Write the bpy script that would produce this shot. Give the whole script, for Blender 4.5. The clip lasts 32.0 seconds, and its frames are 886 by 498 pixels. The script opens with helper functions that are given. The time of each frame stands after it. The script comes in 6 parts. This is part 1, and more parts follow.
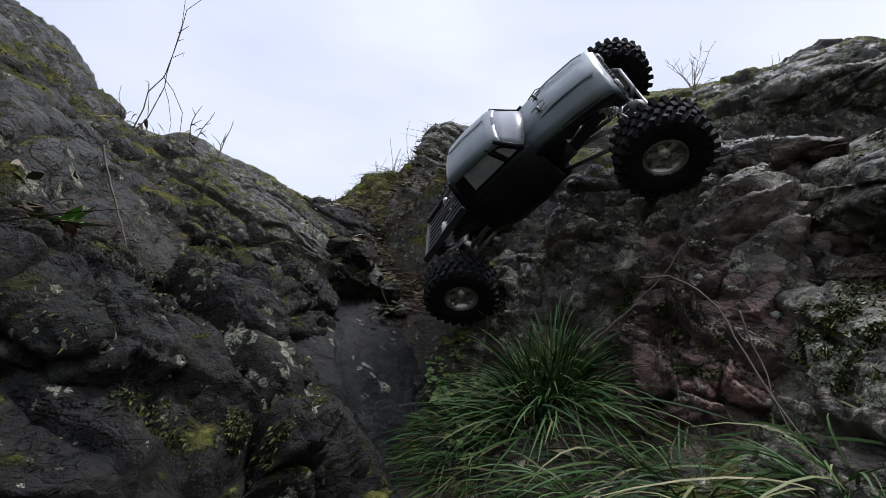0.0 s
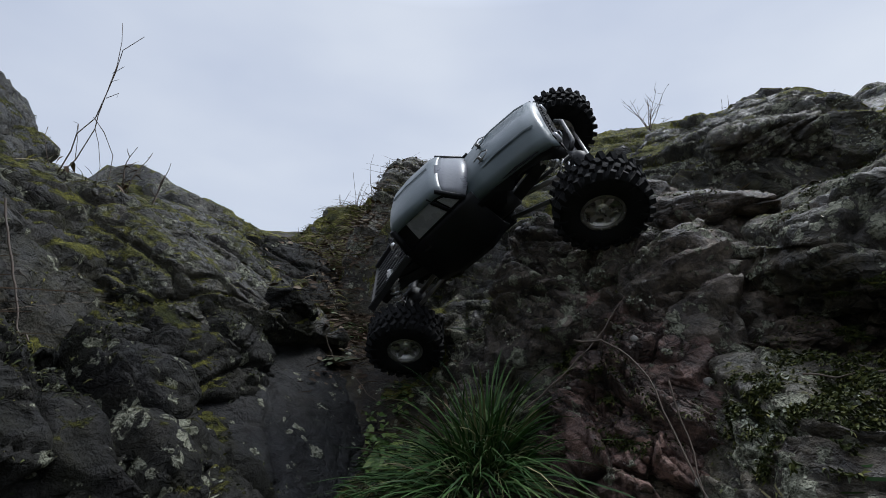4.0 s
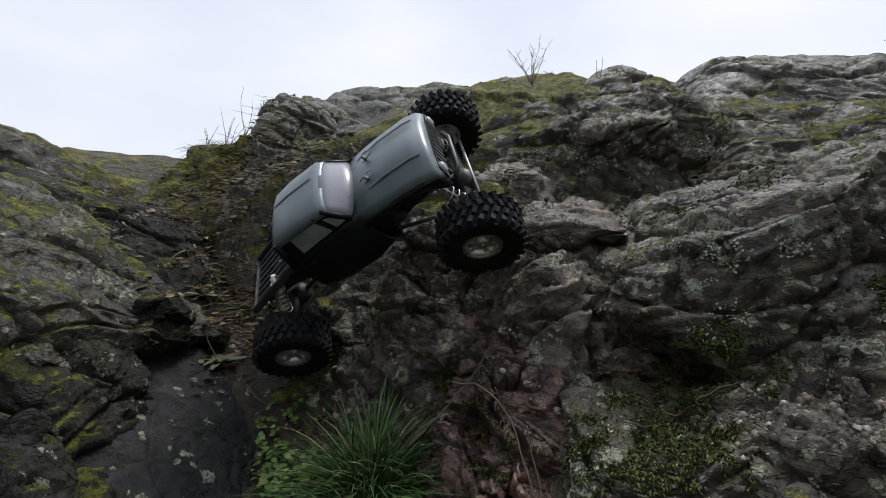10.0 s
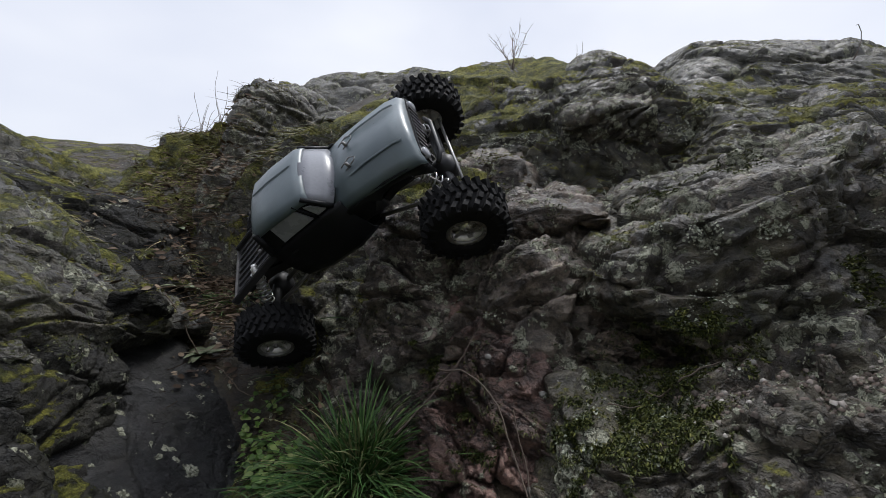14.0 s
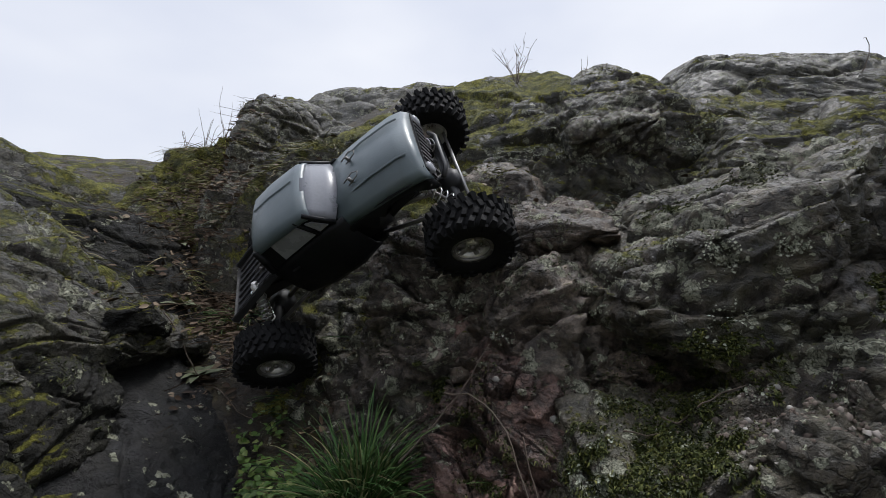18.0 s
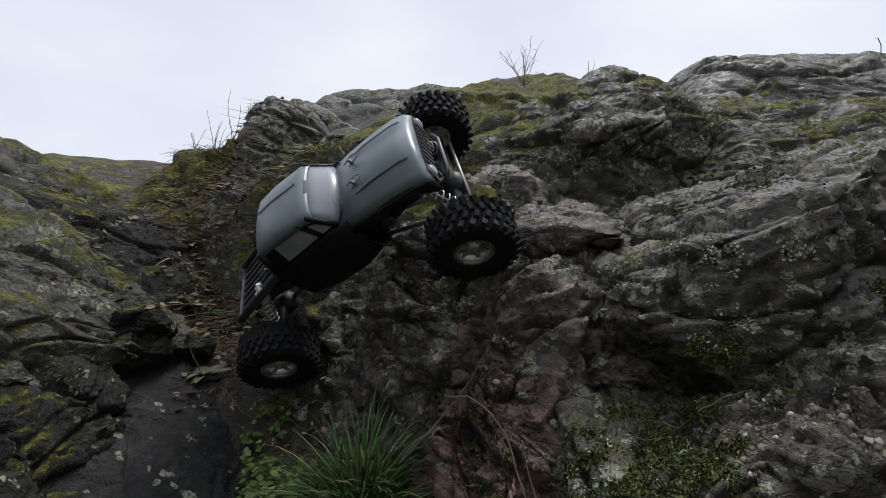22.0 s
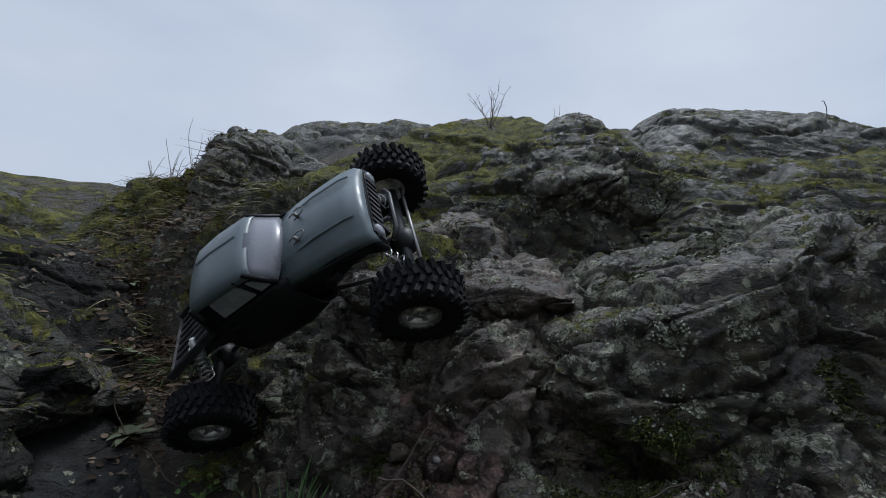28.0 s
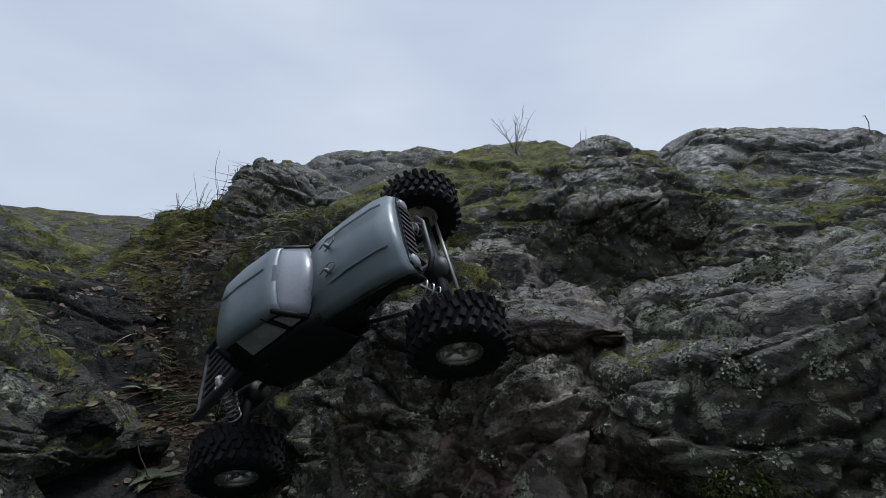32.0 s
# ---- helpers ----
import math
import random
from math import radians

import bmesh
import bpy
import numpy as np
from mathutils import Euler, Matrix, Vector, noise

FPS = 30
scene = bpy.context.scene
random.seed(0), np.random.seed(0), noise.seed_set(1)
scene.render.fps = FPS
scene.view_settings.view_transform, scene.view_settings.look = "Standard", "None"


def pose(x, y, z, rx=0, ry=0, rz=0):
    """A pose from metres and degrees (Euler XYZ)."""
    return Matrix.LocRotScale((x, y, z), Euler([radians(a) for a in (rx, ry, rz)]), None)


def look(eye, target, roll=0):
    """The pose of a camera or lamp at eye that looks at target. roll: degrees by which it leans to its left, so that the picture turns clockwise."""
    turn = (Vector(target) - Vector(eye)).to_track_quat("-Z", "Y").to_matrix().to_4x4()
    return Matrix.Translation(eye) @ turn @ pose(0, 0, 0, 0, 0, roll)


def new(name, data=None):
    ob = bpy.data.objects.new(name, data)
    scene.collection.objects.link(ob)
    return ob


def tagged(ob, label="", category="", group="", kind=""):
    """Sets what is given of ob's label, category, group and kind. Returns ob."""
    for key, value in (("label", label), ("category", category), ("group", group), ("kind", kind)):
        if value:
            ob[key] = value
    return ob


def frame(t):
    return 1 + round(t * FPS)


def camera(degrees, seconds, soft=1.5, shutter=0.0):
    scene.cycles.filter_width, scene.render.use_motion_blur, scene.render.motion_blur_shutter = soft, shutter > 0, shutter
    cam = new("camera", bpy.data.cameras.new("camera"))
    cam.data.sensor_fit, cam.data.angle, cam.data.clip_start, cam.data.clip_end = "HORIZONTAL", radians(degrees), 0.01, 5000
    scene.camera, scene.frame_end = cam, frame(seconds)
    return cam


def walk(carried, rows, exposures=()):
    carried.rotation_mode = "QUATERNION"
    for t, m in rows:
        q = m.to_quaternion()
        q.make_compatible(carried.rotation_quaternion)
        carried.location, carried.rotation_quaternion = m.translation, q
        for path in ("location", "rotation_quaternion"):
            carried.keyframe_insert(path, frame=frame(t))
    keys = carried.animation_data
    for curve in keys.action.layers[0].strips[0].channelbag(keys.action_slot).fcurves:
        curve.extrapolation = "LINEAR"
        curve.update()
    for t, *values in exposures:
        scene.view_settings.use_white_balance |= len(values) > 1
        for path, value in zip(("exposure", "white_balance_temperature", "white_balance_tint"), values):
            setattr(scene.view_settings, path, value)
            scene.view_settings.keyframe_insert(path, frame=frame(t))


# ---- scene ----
# seconds, eye, and yaw to the left, pitch up, roll in degrees
PATH = [
    (0.0, -0.0495, 0.0180, 0.2861, 18.964, 8.039, 1.973),
    (0.5, -0.0470, 0.0181, 0.2898, 19.010, 7.778, 1.991),
    (1.0, -0.0434, 0.0044, 0.2888, 19.412, 7.438, 1.888),
    (1.5, -0.0440, 0.0087, 0.2942, 19.672, 7.564, 1.643),
    (2.0, -0.0494, 0.0342, 0.3098, 18.937, 8.451, 1.200),
    (2.5, -0.0302, 0.0489, 0.3251, 18.172, 10.149, 1.320),
    (4.5, 0.0012, 0.0487, 0.3347, 14.349, 11.252, 1.505),
    (5.0, 0.0196, 0.0267, 0.3935, 11.310, 6.340, 0.949),
    (5.5, 0.0474, -0.0283, 0.4619, 7.930, 1.234, 1.184),
    (6.0, 0.0170, -0.0245, 0.4933, 5.432, -1.318, 1.705),
    (6.5, -0.0106, -0.0179, 0.4970, 4.189, -2.207, 0.824),
    (7.0, 0.0066, -0.0150, 0.4970, 2.975, -2.424, 1.150),
    (7.5, -0.0124, -0.0067, 0.4913, 2.303, -2.185, 0.987),
    (8.0, -0.0018, 0.0049, 0.4926, 2.297, -1.720, 0.763),
    (8.5, -0.0054, 0.0139, 0.4987, 1.984, -1.154, 0.843),
    (9.0, -0.0061, 0.0152, 0.5045, 1.883, -0.516, 0.653),
    (9.5, -0.0027, 0.0122, 0.5034, 1.860, -0.489, 0.554),
    (10.0, -0.0032, 0.0125, 0.5034, 1.871, -0.457, 0.484),
    (10.5, -0.0045, 0.0180, 0.5063, 1.873, -0.552, 0.493),
    (11.0, -0.0024, 0.0200, 0.5059, 1.795, -0.496, 0.357),
    (11.5, -0.0031, 0.0202, 0.5071, 1.575, -0.575, 0.267),
    (12.0, -0.0036, 0.0194, 0.5056, 1.392, -0.671, 0.277),
    (12.5, 0.0004, 0.0120, 0.5004, 1.196, -0.903, 0.178),
    (13.0, 0.0000, 0.0000, 0.5000, 0.000, -2.000, 0.000),
    (13.5, -0.0071, 0.0156, 0.5028, -0.420, -1.993, -0.398),
    (15.5, 0.0027, 0.0221, 0.4991, 0.368, -1.863, -0.002),
    (16.0, -0.0086, 0.0576, 0.5058, -0.456, -1.149, -0.401),
    (16.5, -0.0145, 0.0469, 0.5004, -1.116, -0.202, -0.719),
    (17.0, -0.0191, 0.0402, 0.5022, -0.589, -0.158, -1.093),
    (17.5, -0.0066, 0.0301, 0.5001, -0.065, -0.474, -0.687),
    (18.0, -0.0073, 0.0395, 0.5065, 0.186, -0.303, -0.418),
    (18.5, -0.0022, 0.0217, 0.5018, 0.476, -0.717, -0.095),
    (19.0, -0.0036, 0.0248, 0.5051, 0.910, -0.799, -0.134),
    (19.5, 0.0019, 0.0344, 0.5063, 1.231, -0.425, -0.036),
    (20.0, -0.0031, 0.0327, 0.5038, 1.521, -0.226, -0.080),
    (20.5, -0.0036, 0.0310, 0.5044, 1.722, -0.267, -0.230),
    (21.0, -0.0013, 0.0298, 0.5043, 1.626, -0.254, -0.255),
    (21.5, 0.0003, 0.0349, 0.5056, 1.349, -0.513, -0.302),
    (22.0, 0.0015, 0.0372, 0.5091, 1.165, -0.206, -0.207),
    (22.5, -0.0043, 0.0298, 0.5046, 1.043, -0.267, -0.233),
    (23.0, -0.0053, 0.0269, 0.5073, 0.865, -0.795, -0.369),
    (23.5, -0.0050, 0.0180, 0.5066, 0.693, -0.783, -0.288),
    (24.0, -0.0121, 0.0173, 0.5153, 0.859, -0.589, -0.230),
    (24.5, -0.0121, 0.0192, 0.5135, 1.092, 0.300, 0.070),
    (25.0, -0.0014, 0.0359, 0.5185, 0.722, 1.057, 0.208),
    (25.5, -0.0014, 0.0379, 0.5208, 0.257, 1.467, 0.316),
    (27.5, 0.0232, 0.0549, 0.5532, -1.106, 2.176, 0.931),
    (28.0, 0.0367, 0.0615, 0.5587, -2.062, 3.044, 1.439),
    (28.5, 0.0308, 0.0579, 0.5533, -2.426, 3.454, 1.622),
    (29.0, 0.0324, 0.0809, 0.5623, -2.427, 4.206, 1.668),
    (29.5, 0.0305, 0.0846, 0.5623, -1.727, 4.980, 1.325),
    (30.0, 0.0309, 0.0904, 0.5684, -0.965, 5.604, 1.086),
    (30.5, 0.0358, 0.0849, 0.5686, -0.724, 6.330, 1.000),
    (31.0, 0.0292, 0.1013, 0.5695, -0.414, 6.482, 0.999),
    (31.5, 0.0173, 0.0785, 0.5590, -0.153, 6.377, 0.861),
    (32.0, 0.0126, 0.0990, 0.5661, 0.347, 6.167, 0.698),
]
# seconds, stops, kelvin, tint
EXPOSE = [(0.0, 0.10, 6150, 12), (1.3, 0.08, 6150, 12), (2.2, -0.10, 6050, 11), (4.5, -0.30, 6100, 8), (5.0, -0.25, 6150, 8), (5.8, 0.40, 6200, 10), (7.0, 0.38, 6250, 10), (8.2, 0.26, 6350, 10), (9.0, 0.12, 6500, 10), (13.0, 0.08, 6450, 10), (17.0, 0.0, 6450, 10), (23.0, 0.0, 6450, 10),
          (25.5, -0.12, 6250, 9), (27.5, -0.42, 5950, 8), (29.0, -0.50, 5850, 7), (32.0, -0.38, 5900, 7)]
cam = camera(86.78, 32.0, soft=0.6)
walk(cam, [(t, pose(x, y, z, 90 + pitch, 0, yaw) @ pose(0, 0, 0, 0, 0, roll)) for t, x, y, z, yaw, pitch, roll in PATH], EXPOSE)

# ---- world and sun ----
world = bpy.data.worlds.new("sky")
scene.world = world
world.use_nodes = True
wn, wl = world.node_tree.nodes, world.node_tree.links
wn.clear()
w_out, w_bg = wn.new("ShaderNodeOutputWorld"), wn.new("ShaderNodeBackground")
w_sky, w_mix, w_ramp = wn.new("ShaderNodeTexSky"), wn.new("ShaderNodeMix"), wn.new("ShaderNodeValToRGB")
w_noise, w_tc, w_map = wn.new("ShaderNodeTexNoise"), wn.new("ShaderNodeTexCoord"), wn.new("ShaderNodeMapping")
w_sky.sky_type, w_sky.sun_disc = "NISHITA", False
w_sky.sun_elevation, w_sky.sun_rotation = radians(61), radians(30)
w_map.inputs["Scale"].default_value = (1.0, 1.0, 2.2)
w_noise.inputs["Scale"].default_value, w_noise.inputs["Detail"].default_value, w_noise.inputs["Roughness"].default_value = 1.6, 4, 0.45
w_ramp.color_ramp.elements[0].position, w_ramp.color_ramp.elements[0].color = 0.30, (6.6, 7.1, 8.6, 1)
w_ramp.color_ramp.elements[1].position, w_ramp.color_ramp.elements[1].color = 0.72, (9.6, 9.8, 10.4, 1)
w_mix.data_type = "RGBA"
w_mix.inputs["Factor"].default_value = 0.9
w_bg.inputs["Strength"].default_value = 0.1
wl.new(w_tc.outputs["Generated"], w_map.inputs["Vector"])
wl.new(w_map.outputs["Vector"], w_noise.inputs["Vector"])
wl.new(w_noise.outputs["Fac"], w_ramp.inputs["Fac"])
wl.new(w_sky.outputs["Color"], w_mix.inputs["A"])
wl.new(w_ramp.outputs["Color"], w_mix.inputs["B"])
w_sep, w_up, w_grad = wn.new("ShaderNodeSeparateXYZ"), wn.new("ShaderNodeMapRange"), wn.new("ShaderNodeMix")
w_grad.data_type, w_grad.blend_type = "RGBA", "MULTIPLY"
w_grad.inputs["Factor"].default_value = 1.0
w_up.inputs["From Min"].default_value, w_up.inputs["From Max"].default_value = 0.62, 1.0
w_up.inputs["To Min"].default_value, w_up.inputs["To Max"].default_value = 1.0, 3.2
wl.new(w_tc.outputs["Generated"], w_sep.inputs[0])
wl.new(w_sep.outputs["Z"], w_up.inputs["Value"])
wl.new(w_up.outputs["Result"], w_grad.inputs["B"])
wl.new(w_mix.outputs["Result"], w_grad.inputs["A"])
# the cloud is brighter towards the veiled sun, beyond the rocks
w_side, w_glow = wn.new("ShaderNodeMapRange"), wn.new("ShaderNodeMix")
w_glow.data_type, w_glow.blend_type = "RGBA", "MULTIPLY"
w_glow.inputs["Factor"].default_value = 1.0
w_side.inputs["From Min"].default_value, w_side.inputs["From Max"].default_value = -0.9, 0.45
w_side.inputs["To Min"].default_value, w_side.inputs["To Max"].default_value = 0.42, 1.0
wl.new(w_sep.outputs["Y"], w_side.inputs["Value"])
wl.new(w_grad.outputs["Result"], w_glow.inputs["A"])
wl.new(w_side.outputs["Result"], w_glow.inputs["B"])
wl.new(w_glow.outputs["Result"], w_bg.inputs["Color"])
wl.new(w_bg.outputs["Background"], w_out.inputs["Surface"])
sun = new("sun", bpy.data.lights.new("sun", "SUN"))
sun.data.energy, sun.data.angle, sun.data.color = 2.2, radians(14), (1.0, 0.98, 0.95)
sun.matrix_basis = look((0.7, 2.1, 2.9), (0, 0.9, 0.4))


# ---- noise ----
def hash01(i, j, k, seed):
    n = (i * 374761393 + j * 668265263 + k * 2147483647 + seed * 974634777) & 0xFFFFFFFF
    n = ((n ^ (n >> 13)) * 1274126177) & 0xFFFFFFFF
    n = ((n ^ (n >> 16)) * 2246822519) & 0xFFFFFFFF
    return ((n ^ (n >> 15)) & 0xFFFFFF) / 16777215.0


def vnoise(p, seed=0):
    """Smooth value noise from -1 to 1 at the rows of p."""
    i = np.floor(p).astype(np.int64)
    f = p - i
    u = f * f * f * (f * (f * 6 - 15) + 10)
    out = 0
    for a in (0, 1):
        for b in (0, 1):
            for c in (0, 1):
                w = (u[:, 0] if a else 1 - u[:, 0]) * (u[:, 1] if b else 1 - u[:, 1]) * (u[:, 2] if c else 1 - u[:, 2])
                out = out + w * hash01(i[:, 0] + a, i[:, 1] + b, i[:, 2] + c, seed)
    return out * 2 - 1


def fbm(p, octaves=4, gain=0.5, seed=0, ridged=False):
    out, amp = 0, 1.0
    for o in range(octaves):
        v = vnoise(p * (2.03 ** o) + 17.3 * o, seed + o)
        out = out + amp * ((1 - 2 * np.abs(v)) if ridged else v)
        amp *= gain
    return out


def cells(p, seed=0):
    """Offset from the nearest cell point, gap to the second nearest, and a random value of the nearest cell."""
    base = np.floor(p).astype(np.int64)
    f1, f2, rid, off = np.full(len(p), 9.0), np.full(len(p), 9.0), np.zeros(len(p)), np.zeros_like(p)
    for a in (-1, 0, 1):
        for b in (-1, 0, 1):
            for c in (-1, 0, 1):
                i, j, k = base[:, 0] + a, base[:, 1] + b, base[:, 2] + c
                v = np.stack([p[:, 0] - i - hash01(i, j, k, seed), p[:, 1] - j - hash01(i, j, k, seed + 1), p[:, 2] - k - hash01(i, j, k, seed + 2)], 1)
                d = np.sqrt((v * v).sum(1))
                near = d < f1
                f2 = np.where(near, f1, np.minimum(f2, d))
                rid = np.where(near, hash01(i, j, k, seed + 3), rid)
                off = np.where(near[:, None], v, off)
                f1 = np.where(near, d, f1)
    return off, f2 - f1, rid


# ---- materials ----
def nodes_of(name):
    m = bpy.data.materials.new(name)
    m.use_nodes = True
    n, l = m.node_tree.nodes, m.node_tree.links
    return m, n, l, n["Principled BSDF"]


def ramp(n, l, fac, stops):
    r = n.new("ShaderNodeValToRGB")
    e = r.color_ramp.elements
    while len(e) < len(stops):
        e.new(0.5)
    for k, (pos, col) in enumerate(stops):
        e[k].position, e[k].color = pos, (*col, 1) if len(col) == 3 else col
    l.new(fac, r.inputs["Fac"])
    return r.outputs["Color"]


def noise_tex(n, l, vec, scale, detail=4, rough=0.55, dist=0.0):
    t = n.new("ShaderNodeTexNoise")
    t.inputs["Scale"].default_value, t.inputs["Detail"].default_value = scale, detail
    t.inputs["Roughness"].default_value, t.inputs["Distortion"].default_value = rough, dist
    l.new(vec, t.inputs["Vector"])
    return t.outputs["Fac"]


def voro_tex(n, l, vec, scale, feature="F1", out="Distance"):
    t = n.new("ShaderNodeTexVoronoi")
    t.feature = feature
    t.inputs["Scale"].default_value = scale
    l.new(vec, t.inputs["Vector"])
    return t.outputs[out]


def mix_col(n, l, fac, a, b, mode="MIX"):
    m = n.new("ShaderNodeMix")
    m.data_type, m.blend_type = "RGBA", mode
    for key, v in (("Factor", fac), ("A", a), ("B", b)):
        if hasattr(v, "links"):
            l.new(v, m.inputs[key])
        else:
            m.inputs[key].default_value = (*v, 1) if isinstance(v, tuple) else v
    return m.outputs["Result"]


def math_node(n, l, op, a, b=0.0, clamp=False):
    m = n.new("ShaderNodeMath")
    m.operation, m.use_clamp = op, clamp
    for k, v in enumerate((a, b)):
        if hasattr(v, "links"):
            l.new(v, m.inputs[k])
        else:
            m.inputs[k].default_value = v
    return m.outputs[0]


def rock_material(name, dark, light, lichen=0.5, moss=0.3, film=0.5, blotch=0.5, gloss=0.45, blocks=1.0, tone_scale=0.72):
    """Weathered stone: broad tones, flaked plates with fissures, brown stains, an olive film, crusts of lichen and moss on what faces up."""
    m, n, l, bsdf = nodes_of(name)
    geo = n.new("ShaderNodeNewGeometry")
    pos = geo.outputs["Position"]

    def warped(scale, amount):
        wob, sc, add = n.new("ShaderNodeTexNoise"), n.new("ShaderNodeVectorMath"), n.new("ShaderNodeVectorMath")
        wob.inputs["Scale"].default_value, wob.inputs["Detail"].default_value, wob.inputs["Roughness"].default_value = scale, 3, 0.6
        sc.operation, add.operation = "SCALE", "ADD"
        sc.inputs["Scale"].default_value = amount
        l.new(pos, wob.inputs["Vector"])
        l.new(wob.outputs["Color"], sc.inputs[0])
        l.new(pos, add.inputs[0])
        l.new(sc.outputs[0], add.inputs[1])
        return add.outputs[0]

    big = noise_tex(n, l, pos, 6, 6, 0.62, 0.5)
    mid = noise_tex(n, l, pos, 36, 6, 0.66, 0.4)
    grain = noise_tex(n, l, pos, 240, 4, 0.7)
    fac = math_node(n, l, "ADD", math_node(n, l, "MULTIPLY", big, 0.34), math_node(n, l, "ADD", math_node(n, l, "MULTIPLY", mid, 0.42), math_node(n, l, "MULTIPLY", grain, 0.24)))
    low = tuple(a * 0.85 + b * 0.10 for a, b in zip(dark, light))
    middle = tuple(a * 0.62 + b * 0.36 for a, b in zip(dark, light))
    col = ramp(n, l, fac, [(0.415, low), (0.50, middle), (0.585, light)])
    # flaked plates of differing tone, lying along the bedding, parted by fissures
    lay = n.new("ShaderNodeMapping")
    lay.inputs["Rotation"].default_value, lay.inputs["Scale"].default_value = (0.12, -0.25, 0.3), (0.75, 0.9, 1.9)
    l.new(warped(38, 0.030), lay.inputs["Vector"])
    plates, split = lay.outputs[0], None
    gap = ramp(n, l, noise_tex(n, l, pos, 13, 4, 0.6), [(0.42, (0, 0, 0)), (0.56, (1, 1, 1))])
    for size, lo, hi, width in ((15, 0.66, 1.30, 0.035), (43, 0.74, 1.24, 0.060)):
        v = n.new("ShaderNodeTexVoronoi")
        v.inputs["Scale"].default_value = size
        l.new(plates, v.inputs["Vector"])
        tone = n.new("ShaderNodeSeparateColor")
        l.new(v.outputs["Color"], tone.inputs[0])
        col = mix_col(n, l, blocks, col, ramp(n, l, tone.outputs[0], [(0.1, (lo,) * 3), (0.9, (hi,) * 3)]), "MULTIPLY")
        line = ramp(n, l, voro_tex(n, l, plates, size, "DISTANCE_TO_EDGE"), [(0.0, (0, 0, 0)), (width, (1, 1, 1))])
        line = math_node(n, l, "MAXIMUM", line, gap)
        col = mix_col(n, l, 0.8 * blocks, col, ramp(n, l, line, [(0.0, (0.10,) * 3), (1.0, (1, 1, 1))]), "MULTIPLY")
        rise = math_node(n, l, "ADD", math_node(n, l, "MULTIPLY", tone.outputs[1], 0.55), math_node(n, l, "MULTIPLY", line, 0.75))
        split = rise if split is None else math_node(n, l, "ADD", split, math_node(n, l, "MULTIPLY", rise, 0.42))
    # brown weathering in broad stains, then a thin film of olive algae
    stain = ramp(n, l, noise_tex(n, l, pos, 10, 6, 0.72), [(0.48, (0, 0, 0)), (0.62, (1, 1, 1))])
    col = mix_col(n, l, math_node(n, l, "MULTIPLY", stain, blotch * 0.8), col, ramp(n, l, mid, [(0.35, (0.030, 0.020, 0.014)), (0.65, (0.105, 0.068, 0.047))]))
    filmy = ramp(n, l, noise_tex(n, l, pos, 14, 7, 0.72, 0.6), [(0.42, (0, 0, 0)), (0.62, (1, 1, 1))])
    col = mix_col(n, l, math_node(n, l, "MULTIPLY", filmy, film * 0.9), col, ramp(n, l, mid, [(0.36, (0.020, 0.021, 0.007)), (0.64, (0.112, 0.110, 0.034))]))
    # scale the stone's whole tone; low scales put shade into the left stones' colour
    col = mix_col(n, l, 1.0, col, (tone_scale, tone_scale, tone_scale), "MULTIPLY")
    # lichen: ragged round crusts of two sizes, thick in patches
    patch = noise_tex(n, l, pos, 9, 5, 0.65)
    rag = noise_tex(n, l, pos, 150, 4, 0.7)
    lmask, crust = None, warped(70, 0.016)
    for size, share in ((27, 0.0), (62, 0.03)):
        v = n.new("ShaderNodeTexVoronoi")
        v.inputs["Scale"].default_value = size
        l.new(crust, v.inputs["Vector"])
        tone = n.new("ShaderNodeSeparateColor")
        l.new(v.outputs["Color"], tone.inputs[0])
        reach = math_node(n, l, "ADD", math_node(n, l, "MULTIPLY", tone.outputs[0], 0.55), math_node(n, l, "MULTIPLY", math_node(n, l, "SUBTRACT", patch, 0.5), 1.9))
        inside = math_node(n, l, "SUBTRACT", math_node(n, l, "SUBTRACT", reach, v.outputs["Distance"]), math_node(n, l, "MULTIPLY", math_node(n, l, "SUBTRACT", rag, 0.5), 0.9))
        edge = 0.36 - 0.38 * lichen - share
        spots = ramp(n, l, math_node(n, l, "ADD", inside, 0.5), [(min(0.5 + edge, 0.94), (0, 0, 0)), (min(0.55 + edge, 0.99), (1, 1, 1))])
        lmask = spots if lmask is None else math_node(n, l, "MAXIMUM", lmask, spots)
    curl = math_node(n, l, "ABSOLUTE", math_node(n, l, "SUBTRACT", noise_tex(n, l, crust, 95, 3, 0.6, 1.0), 0.5))
    lcol = ramp(n, l, curl, [(0.0, (0.47, 0.47, 0.36)), (0.05, (0.30, 0.305, 0.225)), (0.13, (0.095, 0.096, 0.066))])
    col = mix_col(n, l, math_node(n, l, "MULTIPLY", lmask, 0.88), col, lcol)
    # moss where the stone faces up and holds water
    sep = n.new("ShaderNodeSeparateXYZ")
    l.new(geo.outputs["Normal"], sep.inputs[0])
    mp = noise_tex(n, l, pos, 6.5, 8, 0.72)
    holds = math_node(n, l, "ADD", math_node(n, l, "MULTIPLY", sep.outputs["Z"], 0.26), math_node(n, l, "ADD", math_node(n, l, "MULTIPLY", mp, 0.9), math_node(n, l, "MULTIPLY", mid, 0.30)))
    mmask = ramp(n, l, holds, [(1.06 - 0.40 * moss, (0, 0, 0)), (1.11 - 0.40 * moss, (1, 1, 1))])
    mfine = noise_tex(n, l, pos, 115, 6, 0.75, 1.8)
